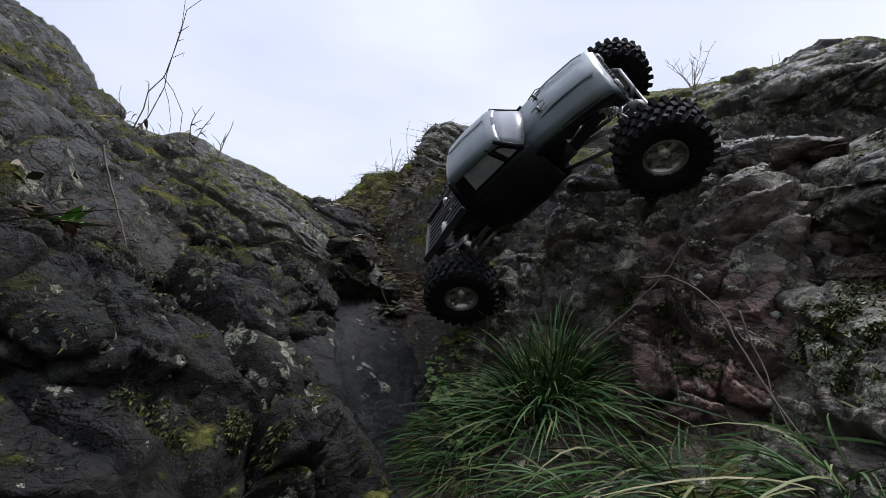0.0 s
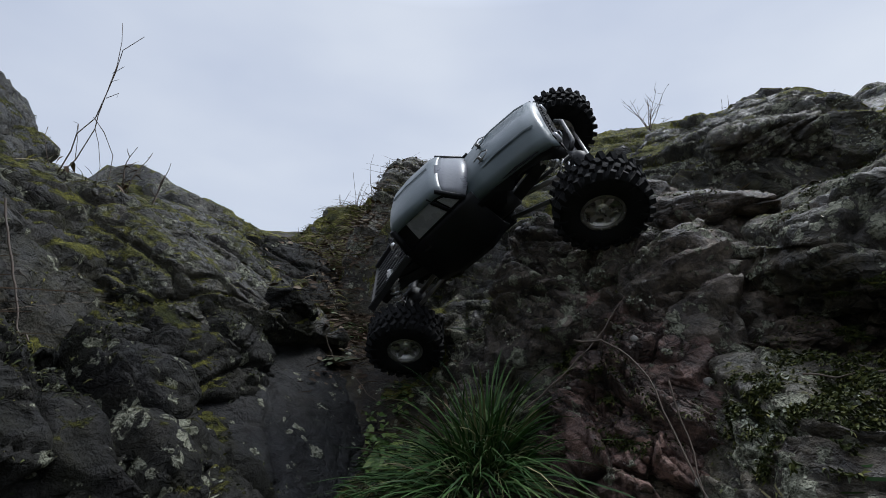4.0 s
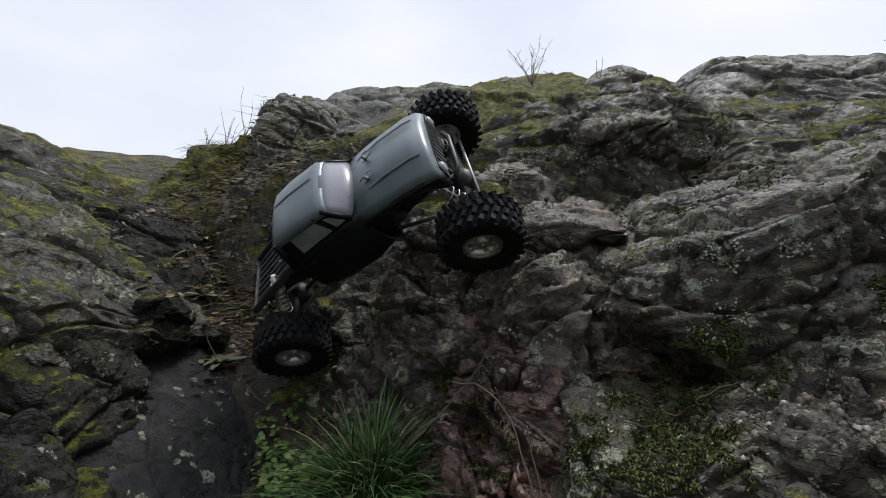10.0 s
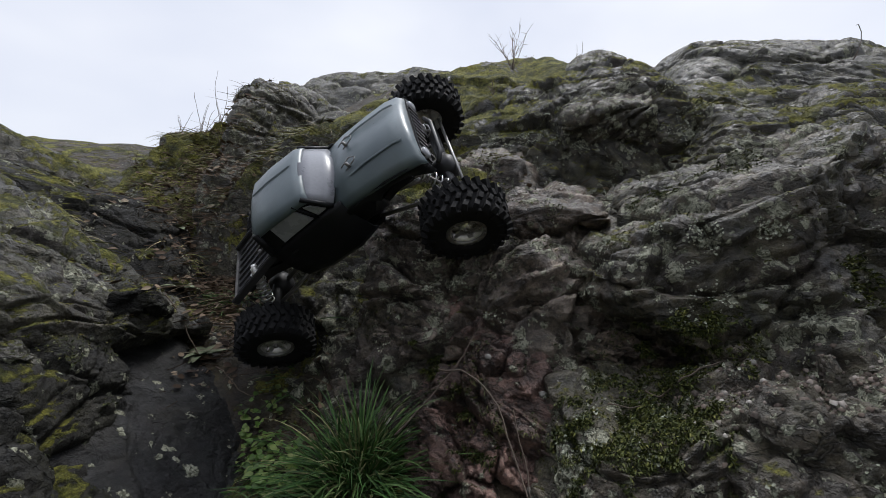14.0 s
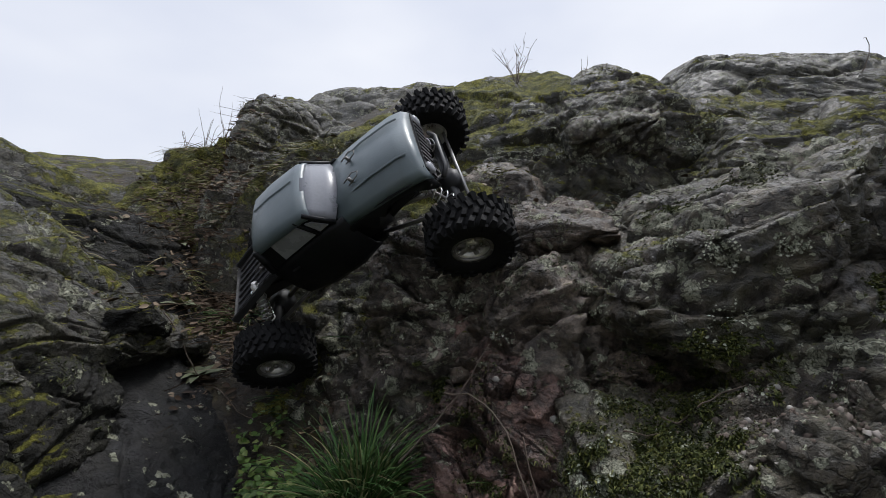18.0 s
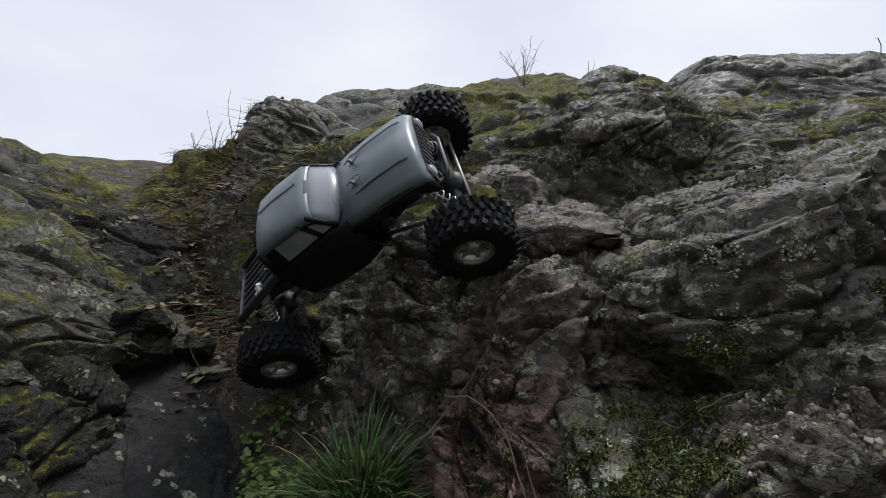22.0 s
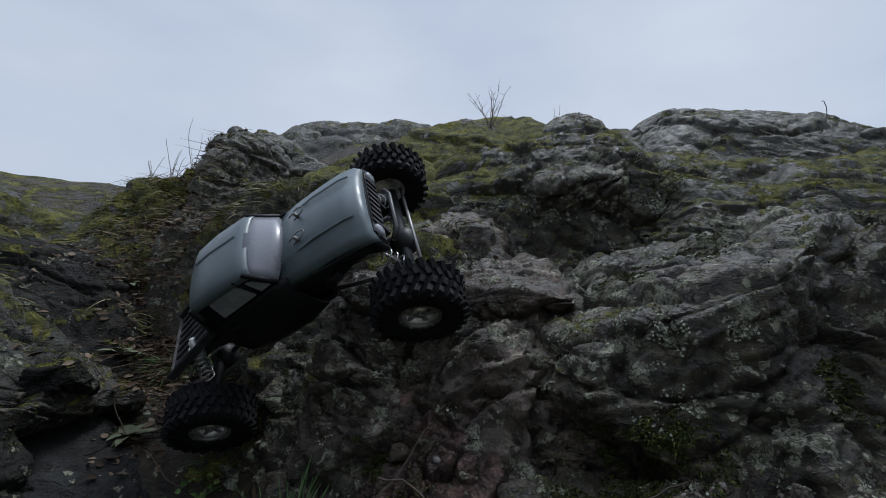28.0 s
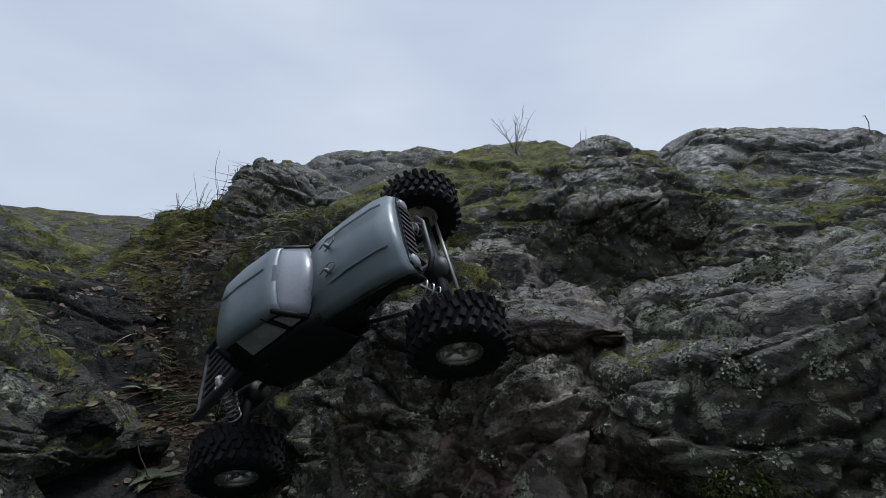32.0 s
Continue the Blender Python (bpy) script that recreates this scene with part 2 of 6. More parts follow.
    mcol = mix_col(n, l, ramp(n, l, noise_tex(n, l, pos, 17, 5, 0.7), [(0.4, (0, 0, 0)), (0.60, (1, 1, 1))]), (0.050, 0.056, 0.015), (0.225, 0.215, 0.046))
    mcol = mix_col(n, l, 0.9, mcol, ramp(n, l, mfine, [(0.36, (0.14, 0.14, 0.11)), (0.50, (0.80, 0.80, 0.65)), (0.64, (1.65, 1.65, 1.35))]), "MULTIPLY")
    col = mix_col(n, l, math_node(n, l, "MULTIPLY", mmask, 0.94), col, mcol)
    l.new(col, bsdf.inputs["Base Color"])
    rough = ramp(n, l, mid, [(0.35, (gloss - 0.10,) * 3), (0.6, (gloss + 0.18,) * 3)])
    l.new(math_node(n, l, "ADD", rough, math_node(n, l, "MULTIPLY", math_node(n, l, "MAXIMUM", mmask, lmask), 0.45), True), bsdf.inputs["Roughness"])
    bsdf.inputs["Specular IOR Level"].default_value = 0.45 if tone_scale > 0.4 else 0.28
    b1, b2 = n.new("ShaderNodeBump"), n.new("ShaderNodeBump")
    b1.inputs["Strength"].default_value, b1.inputs["Distance"].default_value = 1.0, 0.011
    b2.inputs["Strength"].default_value, b2.inputs["Distance"].default_value = 1.0, 0.0032
    l.new(math_node(n, l, "ADD", mid, math_node(n, l, "MULTIPLY", split, 0.55 * blocks)), b1.inputs["Height"])
    fine = math_node(n, l, "ADD", grain, math_node(n, l, "ADD", math_node(n, l, "MULTIPLY", lmask, math_node(n, l, "SUBTRACT", 1.1, math_node(n, l, "MULTIPLY", curl, 5.0))), math_node(n, l, "MULTIPLY", mmask, math_node(n, l, "MULTIPLY", mfine, 2.6))))
    l.new(fine, b2.inputs["Height"])
    l.new(b1.outputs[0], b2.inputs["Normal"])
    l.new(b2.outputs[0], bsdf.inputs["Normal"])
    return m


M_ROCK = rock_material("grey_rock", (0.006, 0.0058, 0.0055), (0.284, 0.262, 0.212), 0.42, 0.70, 0.60, tone_scale=0.50)
M_PALE = rock_material("pale_rock", (0.018, 0.018, 0.018), (0.347, 0.326, 0.273), 0.45, 0.52, 0.60, 0.3, 0.45, 0.9, 0.58)
# dark stone, wet-looking in places; the left foreground's shade is part of its colour
M_DARK_SHADED = rock_material("dark_shaded_rock", (0.004, 0.004, 0.0042), (0.190, 0.178, 0.150), 0.20, 0.56, 0.60, 0.3, 0.66, 1.0, 0.17)
M_LICHEN = rock_material("lichen_rock", (0.006, 0.0056, 0.0052), (0.252, 0.212, 0.160), 0.66, 0.46, 0.55, 0.60, tone_scale=0.62)
M_MOSSY = rock_material("mossy_rock", (0.008, 0.008, 0.007), (0.284, 0.258, 0.201), 0.42, 0.92, 0.75, tone_scale=0.60)
# dark crag stone, its colour deepened for the shade behind the boulder
M_CRAG = rock_material("crag_rock", (0.008, 0.008, 0.007), (0.252, 0.230, 0.176), 0.22, 0.70, 0.90, tone_scale=0.27)
M_BACK = rock_material("weathered_rock", (0.007, 0.0065, 0.005), (0.230, 0.198, 0.142), 0.50, 0.74, 0.85, 0.6, tone_scale=0.50)
M_FOLD = rock_material("folded_rock", (0.010, 0.008, 0.007), (0.290, 0.235, 0.190), 0.55, 0.30, 0.25, 0.45, 0.45, 1.0, 0.86)
M_BROWN = rock_material("brown_rock", (0.008, 0.006, 0.005), (0.273, 0.205, 0.153), 0.42, 0.25, 0.15, 0.5, 0.45, 1.0, 0.62)
M_RED = rock_material("red_rock", (0.012, 0.008, 0.007), (0.320, 0.195, 0.158), 0.15, 0.22, 0.12, 0.3, tone_scale=0.72)
M_SLAB = rock_material("slab_rock", (0.010, 0.0105, 0.0115), (0.105, 0.105, 0.108), 0.10, 0.10, 0.15, 0.2, 0.48, 0.6, 0.36)
M_SOIL = rock_material("soil", (0.006, 0.005, 0.004), (0.140, 0.100, 0.064), 0.0, 0.54, 0.4, 0.7, 0.7, 0.4, 0.65)


def mesh_of(name, co, faces, material, smooth=True):
    me = bpy.data.meshes.new(name)
    me.from_pydata(co.tolist() if hasattr(co, "tolist") else co, [], faces.tolist() if hasattr(faces, "tolist") else faces)
    me.materials.append(material)
    me.polygons.foreach_set("use_smooth", [smooth] * len(me.polygons))
    me.update()
    return me


# ---- the hillside ----
def step(a, b, x):
    u = np.clip((x - a) / (b - a), 0, 1)
    return u * u * (3 - 2 * u)


def ground_height(x, y):
    """Soil under the stones: a gully that climbs away from the eye to the left, banks at its sides, a broad top behind."""
    gx = -0.37 - 0.03 * y - 0.62 * step(1.0, 2.2, y) - 0.1 * step(2.0, 3, y)
    gz = 0.08 + 0.30 * (np.clip(y, 0.15, 2.6) - 0.35) + 0.05 * step(0.68, 0.86, y) + 0.14 * step(1.3, 2.3, y)
    gz = gz + 0.055 * step(1.1, 1.55, y) * (1 - step(1.9, 2.6, y))
    gz = gz - 0.022 * step(0.3, 0.42, y) * (1 - step(0.74, 0.88, y))
    gz = gz - 0.22 * step(0.15, -1.5, y) + 0.03 * np.tanh(np.maximum(y - 2.4, 0))
    right = np.maximum(x - gx - 0.26, 0)
    left = np.maximum(gx - 0.14 - x, 0)
    rise_r = 0.065 * step(0.10, 0.30, x - gx) * step(0.15, 0.58, y) * (1 - step(0.9, 1.2, y)) + 0.30 * np.tanh(right * 1.6) * (0.30 + 0.70 * step(0.5, 1.1, y)) + 0.10 * step(0.9, 2.0, y) * np.tanh(right * 2)
    rise_l = 0.55 * np.tanh(left * 1.0) * (1 - 0.80 * step(0.9, 1.9, y))
    far = np.sqrt(x * x + (y - 1) ** 2)
    z = gz + rise_r + rise_l
    return z + (0.2 - z) * step(3.5, 16, far) - 0.9 * step(10, 60, far)


ROCKS = []


def rock(name, centre, faces, material, radii=(1, 1, 1), level=6, bulge=0.014, chip=0.014, grain=0.0018, chip_size=0.115, strata=0.0,
         seed=1, soft=46, dip=(0.25, 0.1, 1.0), crack=(), label="", category="rock"):
    """A stone: faces are (azimuth, elevation, a point of the face); az -90 looks towards the eye, 0 to the right."""
    c = np.array(centre, float)
    planes = []
    for az, el, p in faces:
        a, e = radians(az), radians(el)
        nrm = np.array([math.cos(e) * math.cos(a), math.cos(e) * math.sin(a), math.sin(e)])
        planes.append((nrm, max(float(nrm @ (np.array(p) - c)), 0.006)))
    ROCKS.append(dict(name=name, c=c, planes=planes, material=material, radii=radii, level=level, bulge=bulge, chip=chip, grain=grain,
                      chip_size=chip_size, strata=strata, seed=seed, soft=soft, dip=dip, crack=crack, label=label, category=category))


ICO = {}


def ico(level):
    if level not in ICO:
        bm = bmesh.new()
        bmesh.ops.create_icosphere(bm, subdivisions=level, radius=1.0)
        ICO[level] = (np.array([v.co[:] for v in bm.verts]), np.array([[v.index for v in f.verts] for f in bm.faces]))
        bm.free()
    return ICO[level]


def normals_of(co, tri):
    fn = np.cross(co[tri[:, 1]] - co[tri[:, 0]], co[tri[:, 2]] - co[tri[:, 0]])
    vn = np.zeros_like(co)
    for k in range(3):
        np.add.at(vn, tri[:, k], fn)
    return vn / np.maximum(np.linalg.norm(vn, axis=1, keepdims=True), 1e-12)


def depth_in(r, p):
    """How far points lie inside a stone's faces (negative outside)."""
    return np.min([d - (p - r["c"]) @ nrm for nrm, d in r["planes"]], axis=0)


def shape_rock(r):
    v, tri = ico(r["level"])
    dirs = v * np.array(r["radii"])
    dirs = dirs / np.linalg.norm(dirs, axis=1, keepdims=True)
    inv = 0
    k = r["soft"]
    for nrm, d in r["planes"]:
        inv = inv + np.maximum(dirs @ nrm / d, 0) ** k
    co = r["c"] + dirs / np.maximum(inv, 1e-30)[:, None] ** (1 / k)
    vn = normals_of(co, tri)
    s, cs = r["seed"], r["chip_size"]
    warp = np.stack([vnoise(co / (cs * 1.3) + 31, s), vnoise(co / (cs * 1.3) + 57, s + 1), vnoise(co / (cs * 1.3) + 83, s + 2)], 1)
    dv = np.array(r["dip"]) / np.linalg.norm(r["dip"])
    e1 = np.cross((0, 1, 0), dv)
    e1 = e1 / np.linalg.norm(e1)
    e2 = np.cross(dv, e1)
    q = co + warp * cs * 0.30
    q = np.stack([q @ e1 / 2.0, q @ e2 / 1.4, q @ dv / 0.62], 1)
    disp = r["bulge"] * fbm(co / 0.16, 3, 0.5, s + 11)
    # broken facets at three sizes: each cell is a plane with a tilt of its own, with steps and cracks at its rim
    for size, amount, crack in ((1.0, 1.0, 1.3), (0.42, 0.50, 1.2), (0.17, 0.20, 0.8)):
        off, gap, rid = cells(q / (cs * size) + 9 * size, s + int(20 * size))
        key = (rid * 1e6).astype(np.int64)
        tilt = np.stack([hash01(key, k, 7, s) - 0.5 for k in (1, 2, 3)], 1)
        disp += r["chip"] * amount * ((rid - 0.5) * 1.5 + 2.6 * (tilt * off).sum(1) - crack * np.exp(-(gap / 0.06) ** 2))
    disp += r["grain"] * (fbm(co / 0.03, 5, 0.66, s + 19, True) - 0.6 * np.maximum(fbm(co / 0.045 + 5, 2, 0.5, s + 29), 0) ** 2)
    if r["strata"]:
        dv = np.array(r["dip"])
        h = co @ (dv / np.linalg.norm(dv)) / 0.034 + 0.9 * vnoise(co / 0.11, s + 23)
        saw = h - np.floor(h)
        disp += r["strata"] * (saw - 0.5 - 1.2 * np.exp(-((saw - 0.97) / 0.06) ** 2)) * (0.4 + 0.6 * hash01(np.floor(h).astype(np.int64), 3, 5, s))
    for (x0, y0), (x1, y1) in zip(r["crack"], r["crack"][1:]):
        d = np.array((x1 - x0, y1 - y0))
        rel = co[:, :2] - (x0, y0) + 0.006 * warp[:, :2]
        u = np.clip(rel @ d / (d @ d), 0, 1)
        disp -= 0.009 * np.exp(-(np.linalg.norm(rel - u[:, None] * d, axis=1) / 0.0035) ** 2)
    return co + vn * disp[:, None], tri


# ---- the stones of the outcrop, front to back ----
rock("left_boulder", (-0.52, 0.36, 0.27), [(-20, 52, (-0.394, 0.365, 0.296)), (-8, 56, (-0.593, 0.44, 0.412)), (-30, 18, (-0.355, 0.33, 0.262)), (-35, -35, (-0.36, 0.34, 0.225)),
     (-95, 25, (-0.45, 0.19, 0.27)), (150, 50, (-0.489, 0.334, 0.344)), (50, 30, (-0.452, 0.452, 0.32)), (95, 20, (-0.55, 0.54, 0.34)), (180, 10, (-0.85, 0.4, 0.3)), (0, -90, (-0.5, 0.4, 0.1))], M_DARK_SHADED, (0.3, 0.3, 0.22), 7, seed=3, chip=0.017, grain=0.0030, dip=(0.6, 0.0, 0.8),
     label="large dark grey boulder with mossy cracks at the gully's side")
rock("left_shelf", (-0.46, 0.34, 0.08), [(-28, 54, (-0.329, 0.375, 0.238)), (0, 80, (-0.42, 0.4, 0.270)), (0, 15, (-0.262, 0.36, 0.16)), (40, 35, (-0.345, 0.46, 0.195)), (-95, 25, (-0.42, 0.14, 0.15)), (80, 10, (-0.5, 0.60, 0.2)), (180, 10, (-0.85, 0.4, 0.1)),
     (0, -90, (-0.5, 0.4, -0.1))], M_DARK_SHADED, (0.3, 0.3, 0.2), 7, seed=4, bulge=0.012, chip=0.014, grain=0.0025, dip=(0.7, -0.2, 0.7), label="smooth sloping grey shelf of rock below the boulder")
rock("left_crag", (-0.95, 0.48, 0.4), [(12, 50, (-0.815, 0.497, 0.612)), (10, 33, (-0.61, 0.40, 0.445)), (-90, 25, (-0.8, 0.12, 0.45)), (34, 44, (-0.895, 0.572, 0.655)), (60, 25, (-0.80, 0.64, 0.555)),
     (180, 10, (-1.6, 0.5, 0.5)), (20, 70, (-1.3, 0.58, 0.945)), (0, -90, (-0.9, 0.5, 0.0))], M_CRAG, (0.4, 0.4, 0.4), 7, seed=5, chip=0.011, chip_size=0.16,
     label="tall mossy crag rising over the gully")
rock("ledge_rock", (-0.66, 0.70, 0.36), [(4, 54, (-0.572, 0.772, 0.449)), (-12, 20, (-0.492, 0.70, 0.362)), (-60, 35, (-0.55, 0.545, 0.395)), (60, 30, (-0.56, 0.90, 0.43)), (-20, -55, (-0.50, 0.70, 0.335)),
     (-5, 70, (-0.75, 0.7, 0.560)), (180, 10, (-1.0, 0.7, 0.4)), (0, -90, (-0.6, 0.7, 0.15))], M_ROCK, (0.25, 0.25, 0.2), 7, seed=7, chip=0.010, bulge=0.009,
     label="broken grey ledge of rock overhanging the slab")
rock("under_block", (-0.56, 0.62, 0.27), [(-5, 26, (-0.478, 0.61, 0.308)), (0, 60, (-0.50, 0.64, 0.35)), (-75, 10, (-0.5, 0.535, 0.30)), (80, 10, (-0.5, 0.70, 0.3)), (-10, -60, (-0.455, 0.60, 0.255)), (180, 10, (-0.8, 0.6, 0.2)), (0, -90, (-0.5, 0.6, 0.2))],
     M_DARK_SHADED, (0.15, 0.15, 0.12), 6, seed=8, chip=0.008, label="dark wet block wedged under the ledge")
rock("pale_stone", (-0.518, 0.575, 0.358), [(-60, 55, (-0.5155, 0.5675, 0.368)), (-90, 5, (-0.518, 0.56, 0.3595)), (0, 20, (-0.503, 0.5725, 0.3595)), (180, 10, (-0.5405, 0.575, 0.3595)), (90, 20, (-0.518, 0.5925, 0.362)), (-60, -50, (-0.5155, 0.5675, 0.351))],
     M_PALE, (0.04, 0.03, 0.02), 5, bulge=0.003, chip=0.004, chip_size=0.04, seed=71, label="pale flat stone jutting from under the ledge")
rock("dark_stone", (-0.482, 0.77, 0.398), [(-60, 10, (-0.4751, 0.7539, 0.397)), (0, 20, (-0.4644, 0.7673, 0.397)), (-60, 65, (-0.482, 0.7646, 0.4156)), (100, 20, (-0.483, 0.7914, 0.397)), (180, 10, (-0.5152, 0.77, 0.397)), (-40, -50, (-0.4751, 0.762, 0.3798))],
     M_DARK_SHADED, (0.04, 0.035, 0.04), 5, bulge=0.002, chip=0.003, chip_size=0.05, seed=72, label="rounded black wet stone at the end of the ledge")
rock("gully_slab", (-0.45, 0.62, 0.05), [(-17, 57, (-0.40, 0.60, 0.215)), (-5, 46, (-0.440, 0.74, 0.292)), (10, 30, (-0.215, 0.55, 0.10)), (-80, 25, (-0.30, 0.42, 0.08)), (80, 20, (-0.42, 0.87, 0.25)), (180, 20, (-0.75, 0.6, 0.1)),
     (0, -90, (-0.4, 0.6, -0.1))], M_SLAB, (0.25, 0.25, 0.15), 7, bulge=0.005, chip=0.0025, grain=0.0014, seed=9, crack=((-0.44, 0.68), (-0.405, 0.62), (-0.345, 0.565), (-0.315, 0.505), (-0.26, 0.46)), label="smooth dark wet slab with a long crack")
rock("wedge_stone", (-0.40, 1.07, 0.27), [(-140, 20, (-0.445, 1.05, 0.33)), (-70, 25, (-0.40, 1.03, 0.31)), (-10, 50, (-0.375, 1.07, 0.33)), (60, 40, (-0.38, 1.12, 0.34)), (150, 60, (-0.42, 1.085, 0.368)),
     (0, -90, (-0.36, 1.06, 0.15))], M_SLAB, (0.08, 0.08, 0.1), 5, chip=0.005, grain=0.002, seed=11, label="pointed grey wedge of stone in the gully")
rock("wedge_block", (-0.385, 0.96, 0.23), [(-150, 25, (-0.435, 0.95, 0.27)), (-85, 30, (-0.39, 0.90, 0.25)), (-40, 55, (-0.375, 0.95, 0.315)), (0, 20, (-0.31, 0.96, 0.28)), (90, 30, (-0.38, 1.03, 0.29)),
     (0, -90, (-0.36, 1.0, 0.15))], M_SLAB, (0.08, 0.08, 0.1), 5, chip=0.006, grain=0.002, seed=12, label="angular grey block below the wedge stone")
rock("red_rock", (0.07, 0.66, 0.22), [(-99, 46, (0.078, 0.610, 0.300)), (-165, 25, (0.0, 0.62, 0.29)), (-10, 35, (0.17, 0.64, 0.33)), (-90, 75, (0.08, 0.66, 0.365)), (90, 10, (0.08, 0.8, 0.3)),
     (-90, 15, (0.08, 0.545, 0.24)), (0, -90, (0.08, 0.7, 0.05))], M_RED, (0.13, 0.13, 0.13), 7, chip=0.014, chip_size=0.06, dip=(0.5, -0.5, 0.7), seed=13, label="reddish-brown fractured rock stained by iron")
for k, (px, py, pz, w, hgt, lean) in enumerate(((0.100, 0.622, 0.316, 0.036, 0.026, -120), (0.046, 0.610, 0.294, 0.040, 0.022, -95), (0.096, 0.590, 0.272, 0.042, 0.024, -108), (0.134, 0.604, 0.292, 0.026, 0.026, -75), (0.058, 0.578, 0.256, 0.034, 0.022, -85), (0.126, 0.570, 0.252, 0.032, 0.022, -100))):
    rock("red_plate", (px, py + 0.012, pz - 0.012), [(lean, 47, (px, py - 0.003, pz + 0.003)), (-25, 25, (px + w, py, pz + 0.3 * w)), (160, 15, (px - w * 0.8, py, pz - 0.2 * w)), (-115, -30, (px, py - hgt * 0.7, pz - hgt)), (70, 60, (px, py + hgt * 0.8, pz + hgt)),
         (-55, -5, (px + w * 0.7, py - hgt * 0.5, pz - hgt * 0.5)), (125, 50, (px - w * 0.5, py + hgt * 0.5, pz + hgt * 0.7)), (90, -20, (px, py + 0.04, pz - 0.02))], M_RED, (0.04, 0.03, 0.03), 6, bulge=0.0010, chip=0.0016, grain=0.0005, chip_size=0.045, seed=140 + k, soft=90,
         label="flat reddish flake on the fractured rock")
rock("dark_step", (0.12, 0.74, 0.26), [(-100, 40, (0.15, 0.672, 0.395)), (-110, 70, (0.16, 0.68, 0.455)), (-170, 30, (0.03, 0.70, 0.40)), (0, 20, (0.30, 0.7, 0.4)), (90, 10, (0.1, 0.9, 0.35)), (-95, -20, (0.15, 0.62, 0.35)),
     (0, -90, (0.1, 0.7, 0.15))], M_BROWN, (0.15, 0.12, 0.13), 7, chip=0.016, chip_size=0.07, seed=14, label="dark brown broken step of rock with a shadowed hollow")
rock("middle_rock", (0.0, 0.86, 0.30), [(-111, 28, (0.011, 0.718, 0.424)), (-100, 68, (0.10, 0.79, 0.520)), (-165, 22, (-0.135, 0.79, 0.37)), (-60, 35, (0.17, 0.70, 0.46)),
     (90, 20, (0.0, 1.0, 0.5)), (0, 20, (0.3, 0.9, 0.45)), (0, -90, (0, 0.9, 0.05))], M_FOLD, (0.22, 0.2, 0.25), 7, seed=17, chip=0.017, chip_size=0.10, strata=0.005, dip=(-0.4, -0.1, 1.0),
     label="grey lichen-spotted rock under the truck's wheels")
rock("gully_lump", (-0.20, 0.95, 0.25), [(-125, 30, (-0.20, 0.865, 0.36)), (-165, 25, (-0.275, 0.93, 0.34)), (-100, 62, (-0.18, 0.93, 0.425)), (0, 15, (-0.03, 0.95, 0.3)), (90, 20, (-0.2, 1.1, 0.35)),
     (0, -90, (-0.2, 0.9, 0.05))], M_LICHEN, (0.13, 0.13, 0.2), 6, seed=18, label="lumpy grey rock with lichen at the gully's edge")
rock("right_block", (0.42, 0.76, 0.40), [(-108, 21, (0.300, 0.567, 0.447)), (-164, 68, (0.42, 0.70, 0.575)), (-60, 18, (0.475, 0.57, 0.50)), (-150, 45, (0.20, 0.65, 0.46)), (-160, -35, (0.21, 0.63, 0.42)), (20, 15, (0.75, 0.75, 0.5)), (90, 30, (0.6, 0.93, 0.63)),
     (170, 40, (0.22, 0.80, 0.5)), (0, -90, (0.4, 0.8, 0.1))], M_LICHEN, (0.35, 0.3, 0.28), 7, seed=19, strata=0.008, chip=0.011, chip_size=0.11, soft=60, dip=(-0.28, 0.0, 1.0), label="broad layered block crusted with pale lichen")
rock("foot_rock", (0.30, 0.51, 0.22), [(-154, 74, (0.278, 0.499, 0.322)), (-100, 45, (0.22, 0.42, 0.262)), (-170, 35, (0.13, 0.48, 0.25)), (-60, 50, (0.36, 0.42, 0.342)), (20, 20, (0.55, 0.5, 0.35)), (90, 15, (0.3, 0.62, 0.35)),
     (0, -90, (0.3, 0.5, 0.0))], M_LICHEN, (0.25, 0.15, 0.15), 7, seed=23, chip=0.008, label="low rough rock with lichen crusts and moss")
rock("foot_stone", (0.40, 0.42, 0.24), [(-100, 40, (0.40, 0.355, 0.28)), (-120, 78, (0.38, 0.42, 0.350)), (180, 35, (0.27, 0.42, 0.29)), (0, 20, (0.6, 0.42, 0.3)), (90, 25, (0.4, 0.49, 0.32)), (0, -90, (0.4, 0.42, 0.05))],
     M_LICHEN, (0.15, 0.1, 0.1), 6, seed=24, label="flat stone almost covered by pale lichen")
rock("back_wall", (0.42, 1.22, 0.55), [(-118, 47, (0.27, 1.125, 0.765)), (-102, 22, (0.457, 1.026, 0.633)), (-100, 66, (0.45, 1.10, 0.893)), (-170, 35, (0.06, 1.15, 0.68)), (-30, 45, (0.60, 1.08, 0.79)), (90, 30, (0.4, 1.34, 0.94)),
     (20, 25, (0.75, 1.2, 0.7)), (-95, 10, (0.2, 1.02, 0.6)), (0, -90, (0.4, 1.2, 0.2))], M_BACK, (0.35, 0.22, 0.3), 7, seed=29, chip=0.010, chip_size=0.14, strata=0.003, soft=22, dip=(0.35, 0.0, 1.0), label="steep grey rock wall with a lichened tongue")
